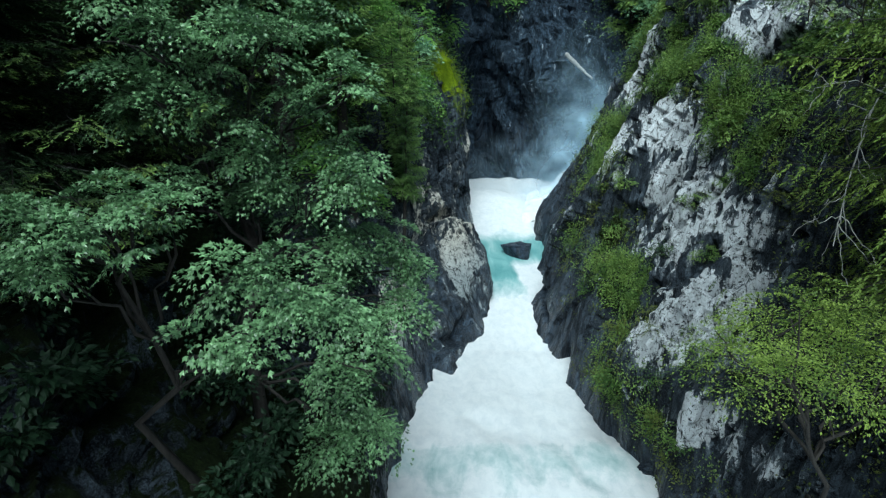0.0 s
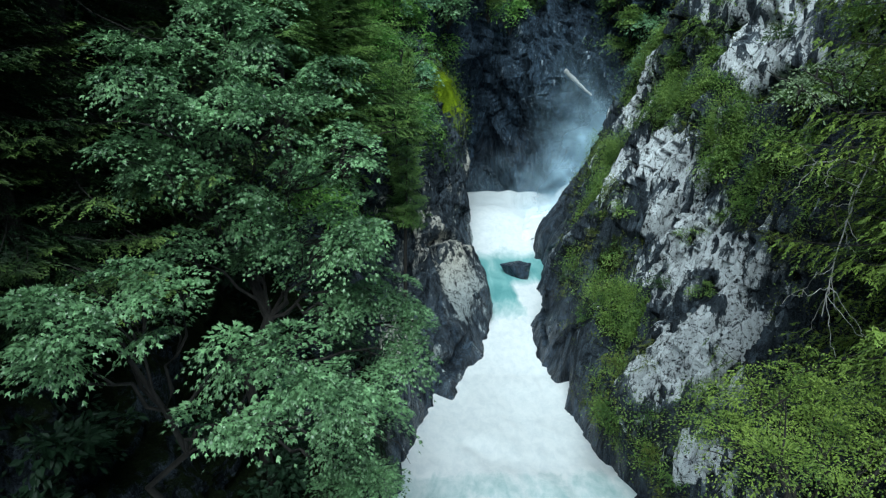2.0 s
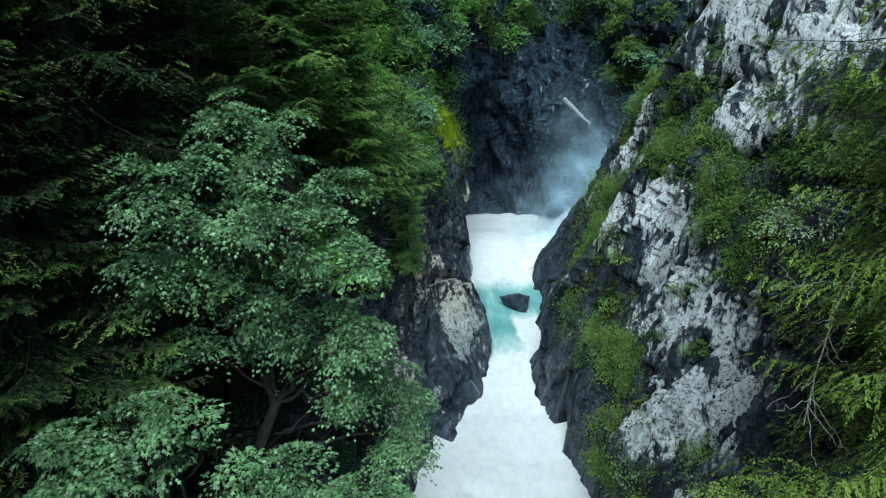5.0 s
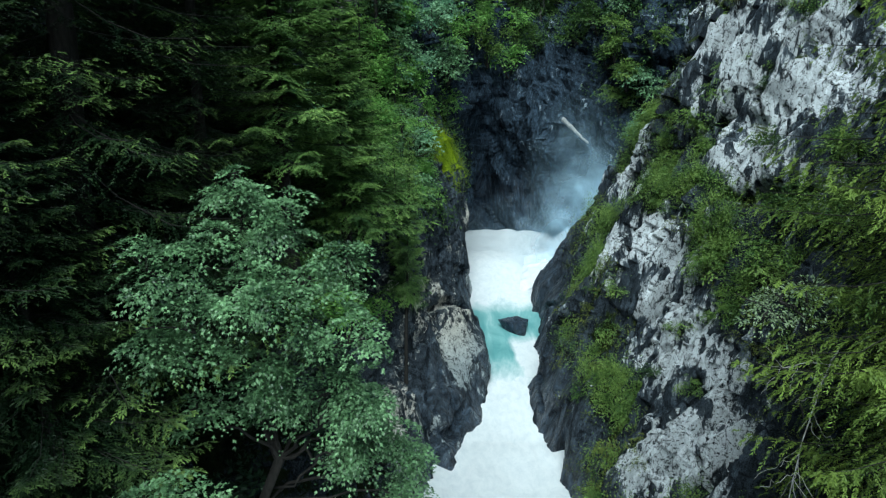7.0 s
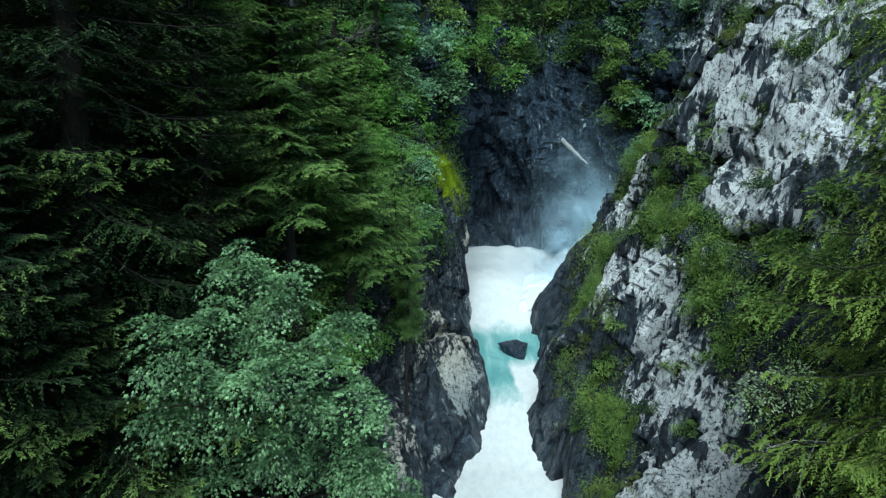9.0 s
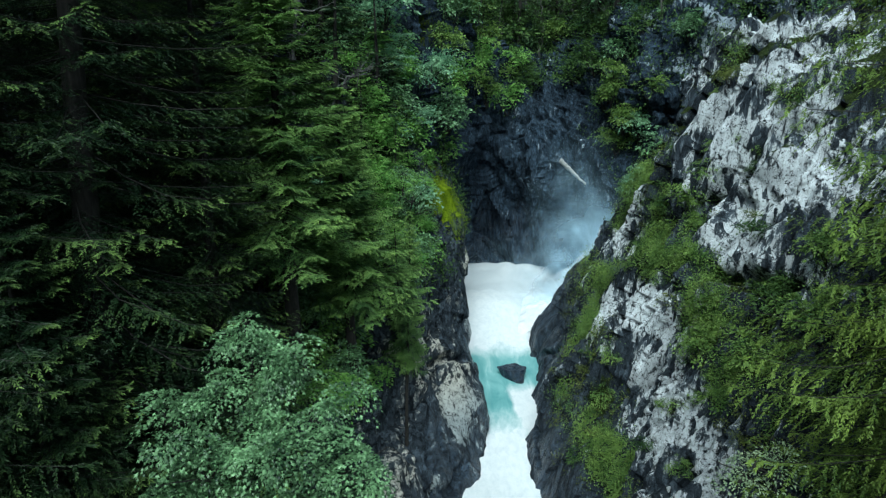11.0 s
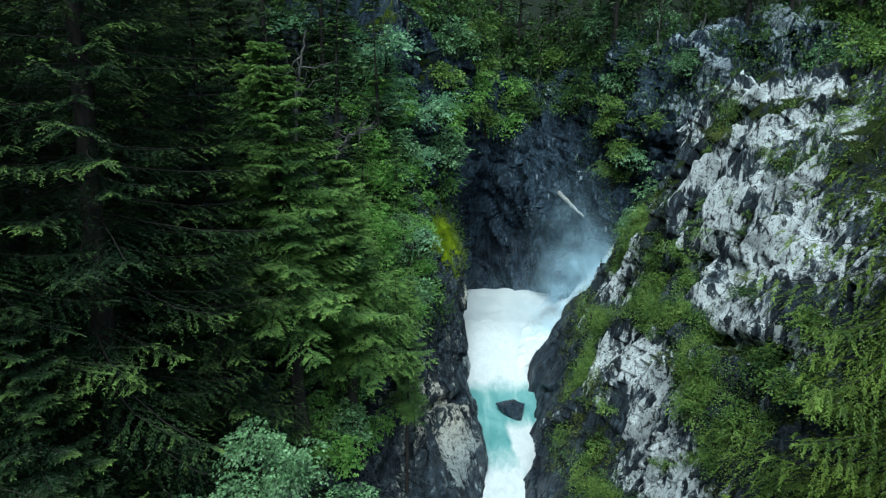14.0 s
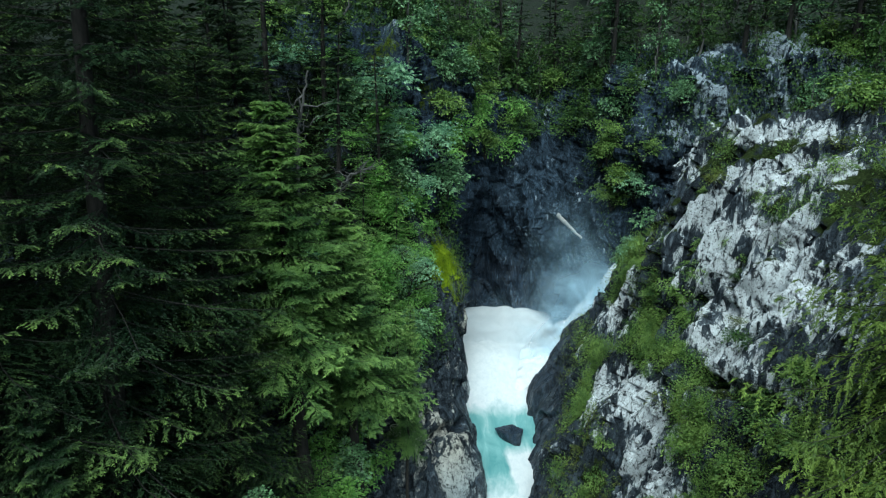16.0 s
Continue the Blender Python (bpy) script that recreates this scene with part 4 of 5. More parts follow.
# The wooded left slope: x, y, height of the tip, reach of the branches.
LEFT_SPRUCES = [(-8.6, 21.5, 33, 4.6), (-12.6, 15.5, 37, 5.2), (-9.4, 13.2, 24, 3.4), (-13.5, 27, 41, 4.4),
                (-10.6, 16.6, 46, 6.2), (-13.2, 12.5, 40, 5.4), (-10.5, 33, 38, 4.0), (-16, 24, 46, 4.5),
                (-7.2, 41, 36, 3.2), (-12, 43, 45, 4.0), (-18, 34, 50, 4.5), (-21, 16, 50, 5.0), (-25, 27, 58, 5.0), (-14.5, 20, 40, 4.4),
                (-9.2, 29.5, 27, 3.8), (-4.6, 47, 36, 2.6), (-9, 48, 42, 3.6), (-17, 10, 42, 4.5), (-15, 46, 48, 4.4),
                (-11.5, 24, 36, 4.4), (-15.5, 30, 42, 4.2), (-13, 37, 40, 3.8), (-20, 29, 50, 4.6), (-17.5, 40, 46, 4.4), (-10.6, 37.6, 33, 3.0)]
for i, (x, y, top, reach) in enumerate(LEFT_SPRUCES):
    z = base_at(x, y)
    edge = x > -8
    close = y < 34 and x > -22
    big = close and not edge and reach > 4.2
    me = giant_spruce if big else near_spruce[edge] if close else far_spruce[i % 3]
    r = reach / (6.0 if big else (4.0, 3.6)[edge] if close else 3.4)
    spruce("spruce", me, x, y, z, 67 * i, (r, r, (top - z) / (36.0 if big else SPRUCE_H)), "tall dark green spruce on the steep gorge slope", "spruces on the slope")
for i, (x, y, top, reach) in enumerate([(-6.5, 25.8, 31.2, 5.8), (-4.6, 29.4, 26.0, 4.8), (-4.8, 33.6, 22.5, 3.4)]):
    z = base_at(x, y)
    spruce("spruce", edge_spruce, x, y, z, 67 * i, (reach / 3.6, reach / 3.6, (top - z) / SPRUCE_H), "light green spruce over the rock edge, bare low down", "spruces at the rock edge")
z = base_at(-2.2, 33.2)
spruce("young_spruce", edge_spruce, -2.2, 33.2, z, 20, (0.50, 0.50, (19.2 - z) / SPRUCE_H), "small young spruce at the brink of the rock")
z = base_at(-2.5, 34.8)
spruce("young_spruce", young_meshes, -2.5, 34.8, z, 40, (0.36, 0.36, (19.5 - z) / SPRUCE_H), "small young spruce leaning over the dark rock edge")
for i, (x, y, top, reach) in enumerate([(-5.4, 36.0, 24.5, 1.9), (-3.6, 45.0, 25.0, 1.6), (-5.6, 41.5, 28.0, 2.0)]):
    z = base_at(x, y)
    spruce("young_spruce", young_meshes, x, y, z, 55 * i, (reach / 4.6, reach / 4.6, (top - z) / SPRUCE_H), "young spruce crowding the gorge edge", "young spruces at the edge")
# Tall spruces on the left bank beside and behind the viewpoint, unseen, added to block light.
for i, (x, y, top) in enumerate([(-16, 3, 35), (-18, -4, 36), (-21, 3, 40), (-18, 9, 40), (-23, -5, 40), (-14, 5, 28)]):
    z = base_at(x, y)
    spruce("spruce", far_spruce[i % 3], x, y, z, 80 * i, (1.15, 1.15, (top - z) / SPRUCE_H), "tall dark green spruce on the steep gorge slope", "spruces on the slope")
# Out of view too: placed so that their shade falls on the lower left bank.
for i, (x, y, top, reach) in enumerate([(-7.8, 3.6, 25, 3.2), (-10.4, 6.4, 26, 3.6), (-10.5, 1.0, 27, 3.6), (-5.9, 0.8, 23, 2.6), (-12.6, 8.8, 28, 3.6)]):
    z = base_at(x, y)
    spruce("spruce", near_spruce[0], x, y, z, 50 * i, (reach / 4.0, reach / 4.0, (top - z) / SPRUCE_H), "dark green spruce added out of view to shade the near bank", "spruces on the near bank")
# The right bank, close by.
spruce("spruce", tall_spruce, 10.7, 10.8, 3.0, 15, (1.0, 1.0, 1.0), "tall yellow-green spruce with drooping twigs on the near bank")
spruce("spruce", fresh_spruce, 16.4, 19.0, 11.0, 130, (0.98, 0.98, 18.5 / SPRUCE_H), "yellow-green spruce with drooping twigs beside the cliff")
spruce("spruce", fresh_spruce, 14.2, 15.2, 8.5, 75, (1.04, 1.04, 21.0 / SPRUCE_H), "yellow-green spruce with drooping twigs beside the cliff")

rng = np.random.default_rng(5)
spots = []
for _ in range(9000):
    x, y = rng.uniform(-55, 70), rng.uniform(-30, 135)
    ahead = y > 56 and not (y < 79 and 1 < x < 17) and not (y < 64 and x < 21) and not (y < 59 and x < 27) and abs(x - 8) < 0.85 * y + 8
    # Left, right and behind: unseen trees added to cut the sky light from the sides.
    left = y < 58 and x < -15 - 0.12 * abs(y - 20) and (x < -0.75 * y - 3 or x < -22)
    right = y < 56 and x > max(27, 0.80 * y + 10)
    behind = y < -14 and abs(x - 2) > 14 and rng.uniform() < 0.2
    if not (ahead or left or right or behind):
        continue
    gap = (2.6 + 0.015 * y) if ahead else 9.0
    if any((x - a) ** 2 + (y - b) ** 2 < gap ** 2 for a, b in spots):
        continue
    spots.append((x, y))
spots.sort(key=lambda q: (q[0] - 6) ** 2 + (q[1] - 30) ** 2)
for i, (x, y) in enumerate(spots[:112]):
    h = rng.uniform(14, 24)
    r = rng.uniform(0.85, 1.2)
    spruce("far_spruce", far_spruce[i % 3], x, y, base_at(x, y), rng.uniform(0, 360), (r, r, h / SPRUCE_H), "dark spruce in the wood around the gorge", "spruces around the gorge")

# Sycamore maple leaning out from the left bank: its crown as lumps (x, y, z, r).
MAPLE = [(-5.4, 15.9, 19.0, 0.5), (-4.4, 15.8, 18.0, 1.2), (-3.4, 15.2, 17.2, 1.0), (-5.6, 14.6, 17.6, 1.2), (-6.2, 13.6, 16.6, 0.9), (-4.4, 14.9, 16.0, 1.4), (-3.0, 14.8, 15.6, 1.1),
         (-6.6, 14.3, 15.4, 1.2), (-7.4, 14.4, 14.9, 0.8), (-3.1, 15.2, 13.7, 1.0), (-2.2, 14.8, 12.9, 1.0), (-6.6, 14.6, 13.2, 0.7), (-1.6, 15.9, 11.4, 1.0),
         (-2.7, 15.6, 11.4, 0.7), (-1.0, 16.4, 10.4, 0.7), (-2.0, 15.8, 9.4, 1.0), (-2.4, 15.0, 7.8, 1.1), (-1.9, 15.2, 6.2, 1.0), (-2.8, 14.6, 6.4, 1.1), (-4.7, 15.8, 13.8, 1.1), (-4.0, 16.4, 12.2, 0.8), (-5.3, 16.2, 12.6, 0.8), (-3.2, 16.4, 10.4, 0.8)]
def broken(lumps, seed):
    """Each lump of a crown broken into three smaller ones, so that the outline is ragged and gaps open."""
    rng = np.random.default_rng(seed)
    return [(x + a * 0.55 * r, y + b * 0.45 * r, z + c * 0.40 * r, r * k)
            for x, y, z, r in lumps for a, b, c, k in zip(*rng.normal(0, 0.8, (3, 3)), rng.uniform(0.48, 0.78, 3))]


broadleaf("maple_tree", (-5.4, 16.4, 5.5), 0.2, broken(MAPLE, 3) + [(-5.45, 15.95, 19.5, 0.3), (-5.3, 15.9, 19.0, 0.35)], maple_leaf, 31, "sycamore maple with layered bluish-green leaves on the bank", 13, 125, 0.112, LOBED, 0.32, every=3)
LOW_MAPLE = [(-7.0, 10.0, 13.5, 0.75), (-6.1, 9.6, 13.5, 0.85), (-5.1, 10.6, 13.5, 0.65), (-6.6, 9.2, 12.9, 0.55), (-3.9, 10.8, 12.2, 0.6), (-3.2, 10.4, 12.1, 0.75), (-2.5, 10.2, 11.9, 0.6),
             (-3.9, 9.8, 11.5, 0.7), (-2.0, 10.0, 11.6, 0.45)]
broadleaf("maple_tree", (-6.6, 12.6, 4.5), 0.14, broken(LOW_MAPLE, 4), maple_leaf, 32, "lower sycamore maple with broad leaf sprays hanging out", 16, 110, 0.11, LOBED, 0.28, every=3)
# Hazel bush on the near right bank.
HAZEL = [(5.4, 10.4, 10.6, 0.8), (5.6, 9.0, 10.9, 0.7), (6.5, 11.2, 10.9, 1.0), (7.6, 11.0, 10.9, 1.1), (7.0, 9.8, 10.5, 0.9), (8.2, 9.6, 10.6, 1.0)]
broadleaf("hazel_bush", (8.2, 11.0, 5.5), 0.09, HAZEL, hazel_leaf, 33, "light green hazel bush on the near rock bank", 26, 110, 0.062, OVAL, 0.30, "bush")


# ---- shrubs and herbs on the rock ----
def shrub_meshes(seed, mat, size=0.13, r=1.0, sprays=26, per=13):
    rng = np.random.default_rng(seed)
    lumps = [(*(rng.normal(0, 0.45, 2) * r), r * rng.uniform(0.3, 1.0), r * rng.uniform(0.35, 0.6)) for _ in range(6)]
    stems = [tube(limb_path((0, 0, -0.3), l[:3], rng, 0.1, 5), np.linspace(0.035, 0.01, 5), 3) for l in lumps]
    return mesh("stemwood", *join(stems), bark), mesh("foliage", *foliage(rng, lumps, sprays, per, size * 1.35, OVAL, 0.2 * (26 / sprays) ** 0.3), mat, False)


def shrub(meshes, x, y, z, turn, s, label, group):
    root = new("shrub")
    for key, me in zip(("stemwood", "foliage"), meshes):
        tagged(part(key, me, root), kind="stuff" if key == "stemwood" else "")
    root.matrix_basis = pose(x, y, z, 0, 0, turn) @ Matrix.Diagonal((s, s, s, 1))
    return tagged(root, label, "shrub", group)


green_shrubs = [shrub_meshes(61, shrub_leaf, 0.09, 1.0, 26, 26), shrub_meshes(62, shrub_leaf, 0.09, 1.0, 26, 26), shrub_meshes(63, herb_leaf, 0.09, 1.0, 26, 26)]
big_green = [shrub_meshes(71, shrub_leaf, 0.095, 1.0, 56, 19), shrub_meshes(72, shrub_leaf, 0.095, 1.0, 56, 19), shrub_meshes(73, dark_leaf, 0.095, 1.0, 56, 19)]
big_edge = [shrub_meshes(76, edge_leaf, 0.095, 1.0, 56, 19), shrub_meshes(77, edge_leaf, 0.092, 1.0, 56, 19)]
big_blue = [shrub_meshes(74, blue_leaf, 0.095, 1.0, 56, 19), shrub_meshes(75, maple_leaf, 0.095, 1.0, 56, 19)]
under_shrubs = [shrub_meshes(68, under_shade_leaf, 0.15), shrub_meshes(69, under_shade_leaf, 0.17)]
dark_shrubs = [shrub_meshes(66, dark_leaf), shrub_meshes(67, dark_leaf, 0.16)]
blue_shrubs = [shrub_meshes(64, blue_leaf, 0.15), shrub_meshes(65, maple_leaf, 0.15)]


def carpet(name, g, nrm, weight, count, size, mat, seed, label, per=15, lift=0.16, spread=0.17):
    """Tufts of small leaves over a rock sheet, where weight lets them grow."""
    rng = np.random.default_rng(seed)
    p = g.reshape(-1, 3)
    w = np.clip(weight, 0, None)
    ids = rng.choice(len(p), count, p=w / w.sum())
    c, n = p[ids], nrm[ids]
    up = unit(n * 0.6 + np.array([0, 0, 0.8]))
    off = rng.normal(0, 1, (count, per, 3)) * spread * rng.uniform(0.5, 1.5, (count, 1, 1))
    pos = c[:, None] + off * np.array([1, 1, 0.7]) + up[:, None] * lift * np.abs(rng.normal(0.6, 0.5, (count, per, 1)))
    way = unit(off + up[:, None] * 0.2) + np.array([0, 0, -0.15]) + rng.normal(0, 0.3, off.shape)
    face = up[:, None] + rng.normal(0, 0.4, off.shape)
    ln = size * rng.uniform(0.6, 1.4, count * per)
    v, f = leaves(pos.reshape(-1, 3), way.reshape(-1, 3), face.reshape(-1, 3), ln, ln * 0.5)
    return tagged(new(name, mesh(name, v, f, mat, False)), label, "plants", kind="stuff")


rp, lp, bp = right_g.reshape(-1, 3), left_g.reshape(-1, 3), back_g.reshape(-1, 3)
dry_r, dry_l = 1 - near_water(rp, right_n), 1 - near_water(lp, left_n)
ledge = step(fbm(rp, 4, 3, 21) + 0.9 * (right_n[:, 2] - 0.3), 0.25, 0.7)
low_r = 0.30 + 0.70 * step(-rp[:, 2], -23, -19)
carpet("cliff_herbs", right_g, right_n, low_r * dry_r * step(-pale_right, -0.35, -0.12) * np.maximum(np.maximum(0.6 * green_right, 0.4 * ledge), 0.55 * step(fbm(rp, 2.4, 2, 27) - 0.3 * right_proud, -0.1, 0.4)), 6200, 0.11, herb_leaf, 71, "low herbs, bilberry and grass clinging to the pale cliff")
carpet("cliff_bushes", right_g, right_n, low_r * dry_r * step(-pale_right, -0.45, -0.2) * green_right ** 1.7 * step(fbm(rp, 1.8, 2, 25), -0.2, 0.3), 4600, 0.10, shrub_leaf, 72, "dense low bushes in the cracks of the cliff", 26, 0.6, 0.26)
wl = dry_l * step(lp[:, 2] + 1.5 * vnoise(lp, 3, 8), 10.5, 14) * step(fbm(lp, 4, 2, 33) + 0.6, 0.0, 0.8) * step(lp[:, 1], 16, 26) * step(lp[:, 0], -14, -8)
wm = np.exp(-((lp[:, 1] - 50.6) / 1.5) ** 2 - ((lp[:, 2] - 16.4) / 2.4) ** 2) * (lp[:, 0] > -2.2)
wl = wl * (1 - np.clip(2.5 * wm, 0, 1))
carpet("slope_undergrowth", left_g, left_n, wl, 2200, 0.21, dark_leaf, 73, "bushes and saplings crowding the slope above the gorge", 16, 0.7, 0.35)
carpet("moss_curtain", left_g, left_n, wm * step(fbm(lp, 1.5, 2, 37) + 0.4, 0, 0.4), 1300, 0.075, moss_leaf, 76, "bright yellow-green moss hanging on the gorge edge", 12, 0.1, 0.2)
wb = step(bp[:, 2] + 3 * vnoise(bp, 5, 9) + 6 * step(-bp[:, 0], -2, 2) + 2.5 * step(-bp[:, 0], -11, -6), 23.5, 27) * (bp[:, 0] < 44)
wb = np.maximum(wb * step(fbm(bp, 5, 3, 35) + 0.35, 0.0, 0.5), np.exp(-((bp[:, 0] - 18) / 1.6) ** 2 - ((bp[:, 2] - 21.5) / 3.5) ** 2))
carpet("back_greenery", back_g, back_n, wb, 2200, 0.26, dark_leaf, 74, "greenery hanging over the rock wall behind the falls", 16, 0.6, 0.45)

def face_at(y, z):
    """The point of the right cliff's face at y, z."""
    d = (rp[:, 1] - y) ** 2 + (rp[:, 2] - z) ** 2
    near = np.argpartition(d, 8)[:8]
    return rp[near[np.argmin(rp[near, 0])]]


# Bushes that stand out one by one: x, y, z, size, and which kind.
BUSHES = [(-1.1, 51.3, 26.6, 2.0, 1), (0.4, 54.5, 22.6, 2.2, 1), (-3.6, 51.4, 24.4, 2.0, 1), (0.6, 58.5, 28.8, 2.2, 0), (-4.6, 50.2, 31.0, 2.4, 1),
          (2.2, 62, 25.5, 2.0, 0), (4.8, 69, 24.5, 2.4, 0), (17.6, 62.4, 19.8, 1.8, 0), (18.4, 61.6, 22.6, 1.7, 0), (19.2, 58.4, 25.2, 1.5, 0), (16.6, 46.5, 18.6, 1.5, 1),
          (17.6, 47.0, 20.8, 1.4, 1), (14.2, 34.4, 19.8, 1.2, 0), (13.6, 36.0, 17.0, 1.2, 0), (13.3, 29.6, 14.6, 1.3, 0), (13.4, 27.0, 13.4, 1.2, 0), (14.0, 24.6, 14.3, 1.4, 0),
          (9.3, 25.5, 4.8, 0.9, 0), (9.4, 29.0, 6.0, 0.8, 0), (22.0, 57.5, 30.5, 1.5, 1), (7.0, 74, 26.4, 2.6, 0),
          (16.8, 62.3, 24.6, 2.0, 0), (17.7, 60.8, 22.0, 1.9, 0), (16.9, 62.6, 26.6, 1.7, 0)]
for i, (x, y, z, r, kind) in enumerate(BUSHES):
    if x > 8 and y < 50:
        x, y, z = face_at(y, z)
    me = (big_blue[i % 2] if kind else big_green[i % 2]) if r > 1.4 else (blue_shrubs[i % 2] if kind else green_shrubs[i % 3])
    shrub(me, x, y, z - 0.3, 71 * i, r, "bluish-green whitebeam bush rooted in the rock" if kind else "leafy green bush rooted in a rock crack", "bushes in the gorge")

rng = np.random.default_rng(8)
slope = [i for i in rng.choice(len(lp), 4000, p=wl / wl.sum())]
kept = []
for i in slope:
    if -9.5 < lp[i, 0] < -1.3 and lp[i, 1] > 27 and (abs(lp[i, 1] - 50) > 3.2 or lp[i, 0] < -3.4) and all(((lp[i] - lp[k]) ** 2).sum() > 1.8 ** 2 for k in kept):
        kept.append(i)
for n, i in enumerate(kept[:75]):
    kind = rng.uniform() < 0.4
    me = big_blue[n % 2] if kind else big_edge[n % 2]
    x, y, z = lp[i]
    shrub(me, x, y, z - 0.3, 71 * n, rng.uniform(1.1, 2.0), "bluish-green bush on the steep gorge slope" if kind else "leafy green bush on the steep gorge slope", "bushes on the slope")

for n, (x, y) in enumerate([(-5.6, 26.6), (-5.0, 28.2), (-6.2, 28.6), (-4.6, 30.2), (-5.4, 31.6), (-6.6, 25.2), (-4.2, 32.4), (-7.0, 30.6)]):
    shrub(big_blue[1] if n % 3 == 1 else big_edge[n % 2], x, y, base_at(x, y), 77 * n, 1.5 - 0.1 * (n % 4), "leafy bush under the spruces at the rock edge", "bushes at the rock edge")
for n, (x, y, r) in enumerate([(-2.1, 47.6, 1.3), (-2.9, 46.2, 1.5), (-1.5, 48.7, 1.0), (-3.6, 47.8, 1.6), (-2.4, 44.6, 1.3), (-1.2, 46.4, 0.9), (-2.2, 50.6, 1.5)]):
    shrub(big_blue[0] if n in (3, 6) else big_edge[n % 2], x, y, base_at(x, y), 59 * n, r, "bright leafy bush beside the hanging moss", "bushes beside the moss")

kept = []
for i in rng.choice(len(bp), 3000, p=wb / wb.sum()):
    if bp[i, 0] < 43 and not (20 < bp[i, 0] < 31 and 25 < bp[i, 2] < 35.5) and all(((bp[i] - bp[k]) ** 2).sum() > 2.6 ** 2 for k in kept):
        kept.append(i)
for n, i in enumerate(kept[:76]):
    kind = rng.uniform() < 0.3
    me = big_blue[n % 2] if kind else (big_edge[n % 2] if bp[i, 0] < 8 and bp[i, 2] < 29 else big_green[(2, 0, 2)[n % 3]])
    x, y, z = bp[i]
    shrub(me, x, y, z - 0.3, 71 * n, rng.uniform(1.5, 2.7), "bluish-green bush hanging on the back wall" if kind else "leafy green bush hanging on the back wall", "bushes on the back wall")

kept = []
wg = dry_r * green_right ** 2 * (rp[:, 1] > 18)
for i in rng.choice(len(rp), 3000, p=wg / wg.sum()):
    if all(((rp[i] - rp[k]) ** 2).sum() > 1.1 ** 2 for k in kept):
        kept.append(i)
for n, i in enumerate(kept[:75]):
    me = (green_shrubs + dark_shrubs + green_shrubs[2:])[n % 6]
    x, y, z = rp[i]
    shrub(me, x, y, z - 0.25, 71 * n, rng.uniform(0.45, 0.95), "small leafy bush rooted in the pale cliff", "bushes on the cliff")
# Bushes on the lower left bank, darkened by colour as if under dense crowns.
kept = []
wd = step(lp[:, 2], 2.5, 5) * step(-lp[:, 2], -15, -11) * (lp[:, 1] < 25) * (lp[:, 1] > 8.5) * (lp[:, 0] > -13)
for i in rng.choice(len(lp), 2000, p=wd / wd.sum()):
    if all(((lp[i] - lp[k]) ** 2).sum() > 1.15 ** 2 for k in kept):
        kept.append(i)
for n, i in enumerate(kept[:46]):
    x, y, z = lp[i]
    shrub(under_shrubs[n % 2], x, y, z - 0.3, 50 * n, rng.uniform(0.8, 1.3), "bush under the maples with the crowns' shade in its leaf colour", "bushes under the maples")
for n, (y, z, s) in enumerate([(34, 19.4, 0.9), (33, 18.4, 0.9), (37, 18.6, 1.0), (39, 19.6, 1.0), (41.5, 20, 1.1), (38, 17.0, 0.9), (43.5, 18.5, 1.4), (31.4, 17.2, 0.9),
                               (31, 22.0, 0.5), (36.5, 25.6, 0.5), (27, 16.6, 0.9), (25, 16.6, 1.2), (24, 19.0, 1.2), (22.5, 16.5, 1.3)]):
    x, y, z = face_at(y, z)
    shrub(big_green[n % 3], x + 0.1, y, z - 0.3, 63 * n, s, "leafy green bush rooted in a ledge of the cliff", "bushes on the cliff")
# The plateau above the pale cliff and its shoulder.
kept = []
ws = step(rp[:, 0], 23.0, 24.0) * (rp[:, 2] > 18) * (rp[:, 1] < 50) * (rp[:, 1] > 17) * (rp[:, 0] < 32)
for i in rng.choice(len(rp), 3000, p=ws / ws.sum()):
    if all(((rp[i] - rp[k]) ** 2).sum() > 2.0 ** 2 for k in kept):
        kept.append(i)
for n, i in enumerate(kept[:32]):
    x, y, z = rp[i]
    shrub(big_green[n % 3], x, y, z - 0.3, 50 * n, rng.uniform(1.2, 2.2), "leafy green bush on the plateau above the cliff", "bushes on the plateau")
for n in range(12):
    x, y = rng.uniform(-3, 20), rng.uniform(77, 96)
    shrub(dark_shrubs[n % 2], x, y, base_at(x, y), 50 * n, rng.uniform(2.0, 3.2), "dark green bush under the spruces", "bushes under the spruces")


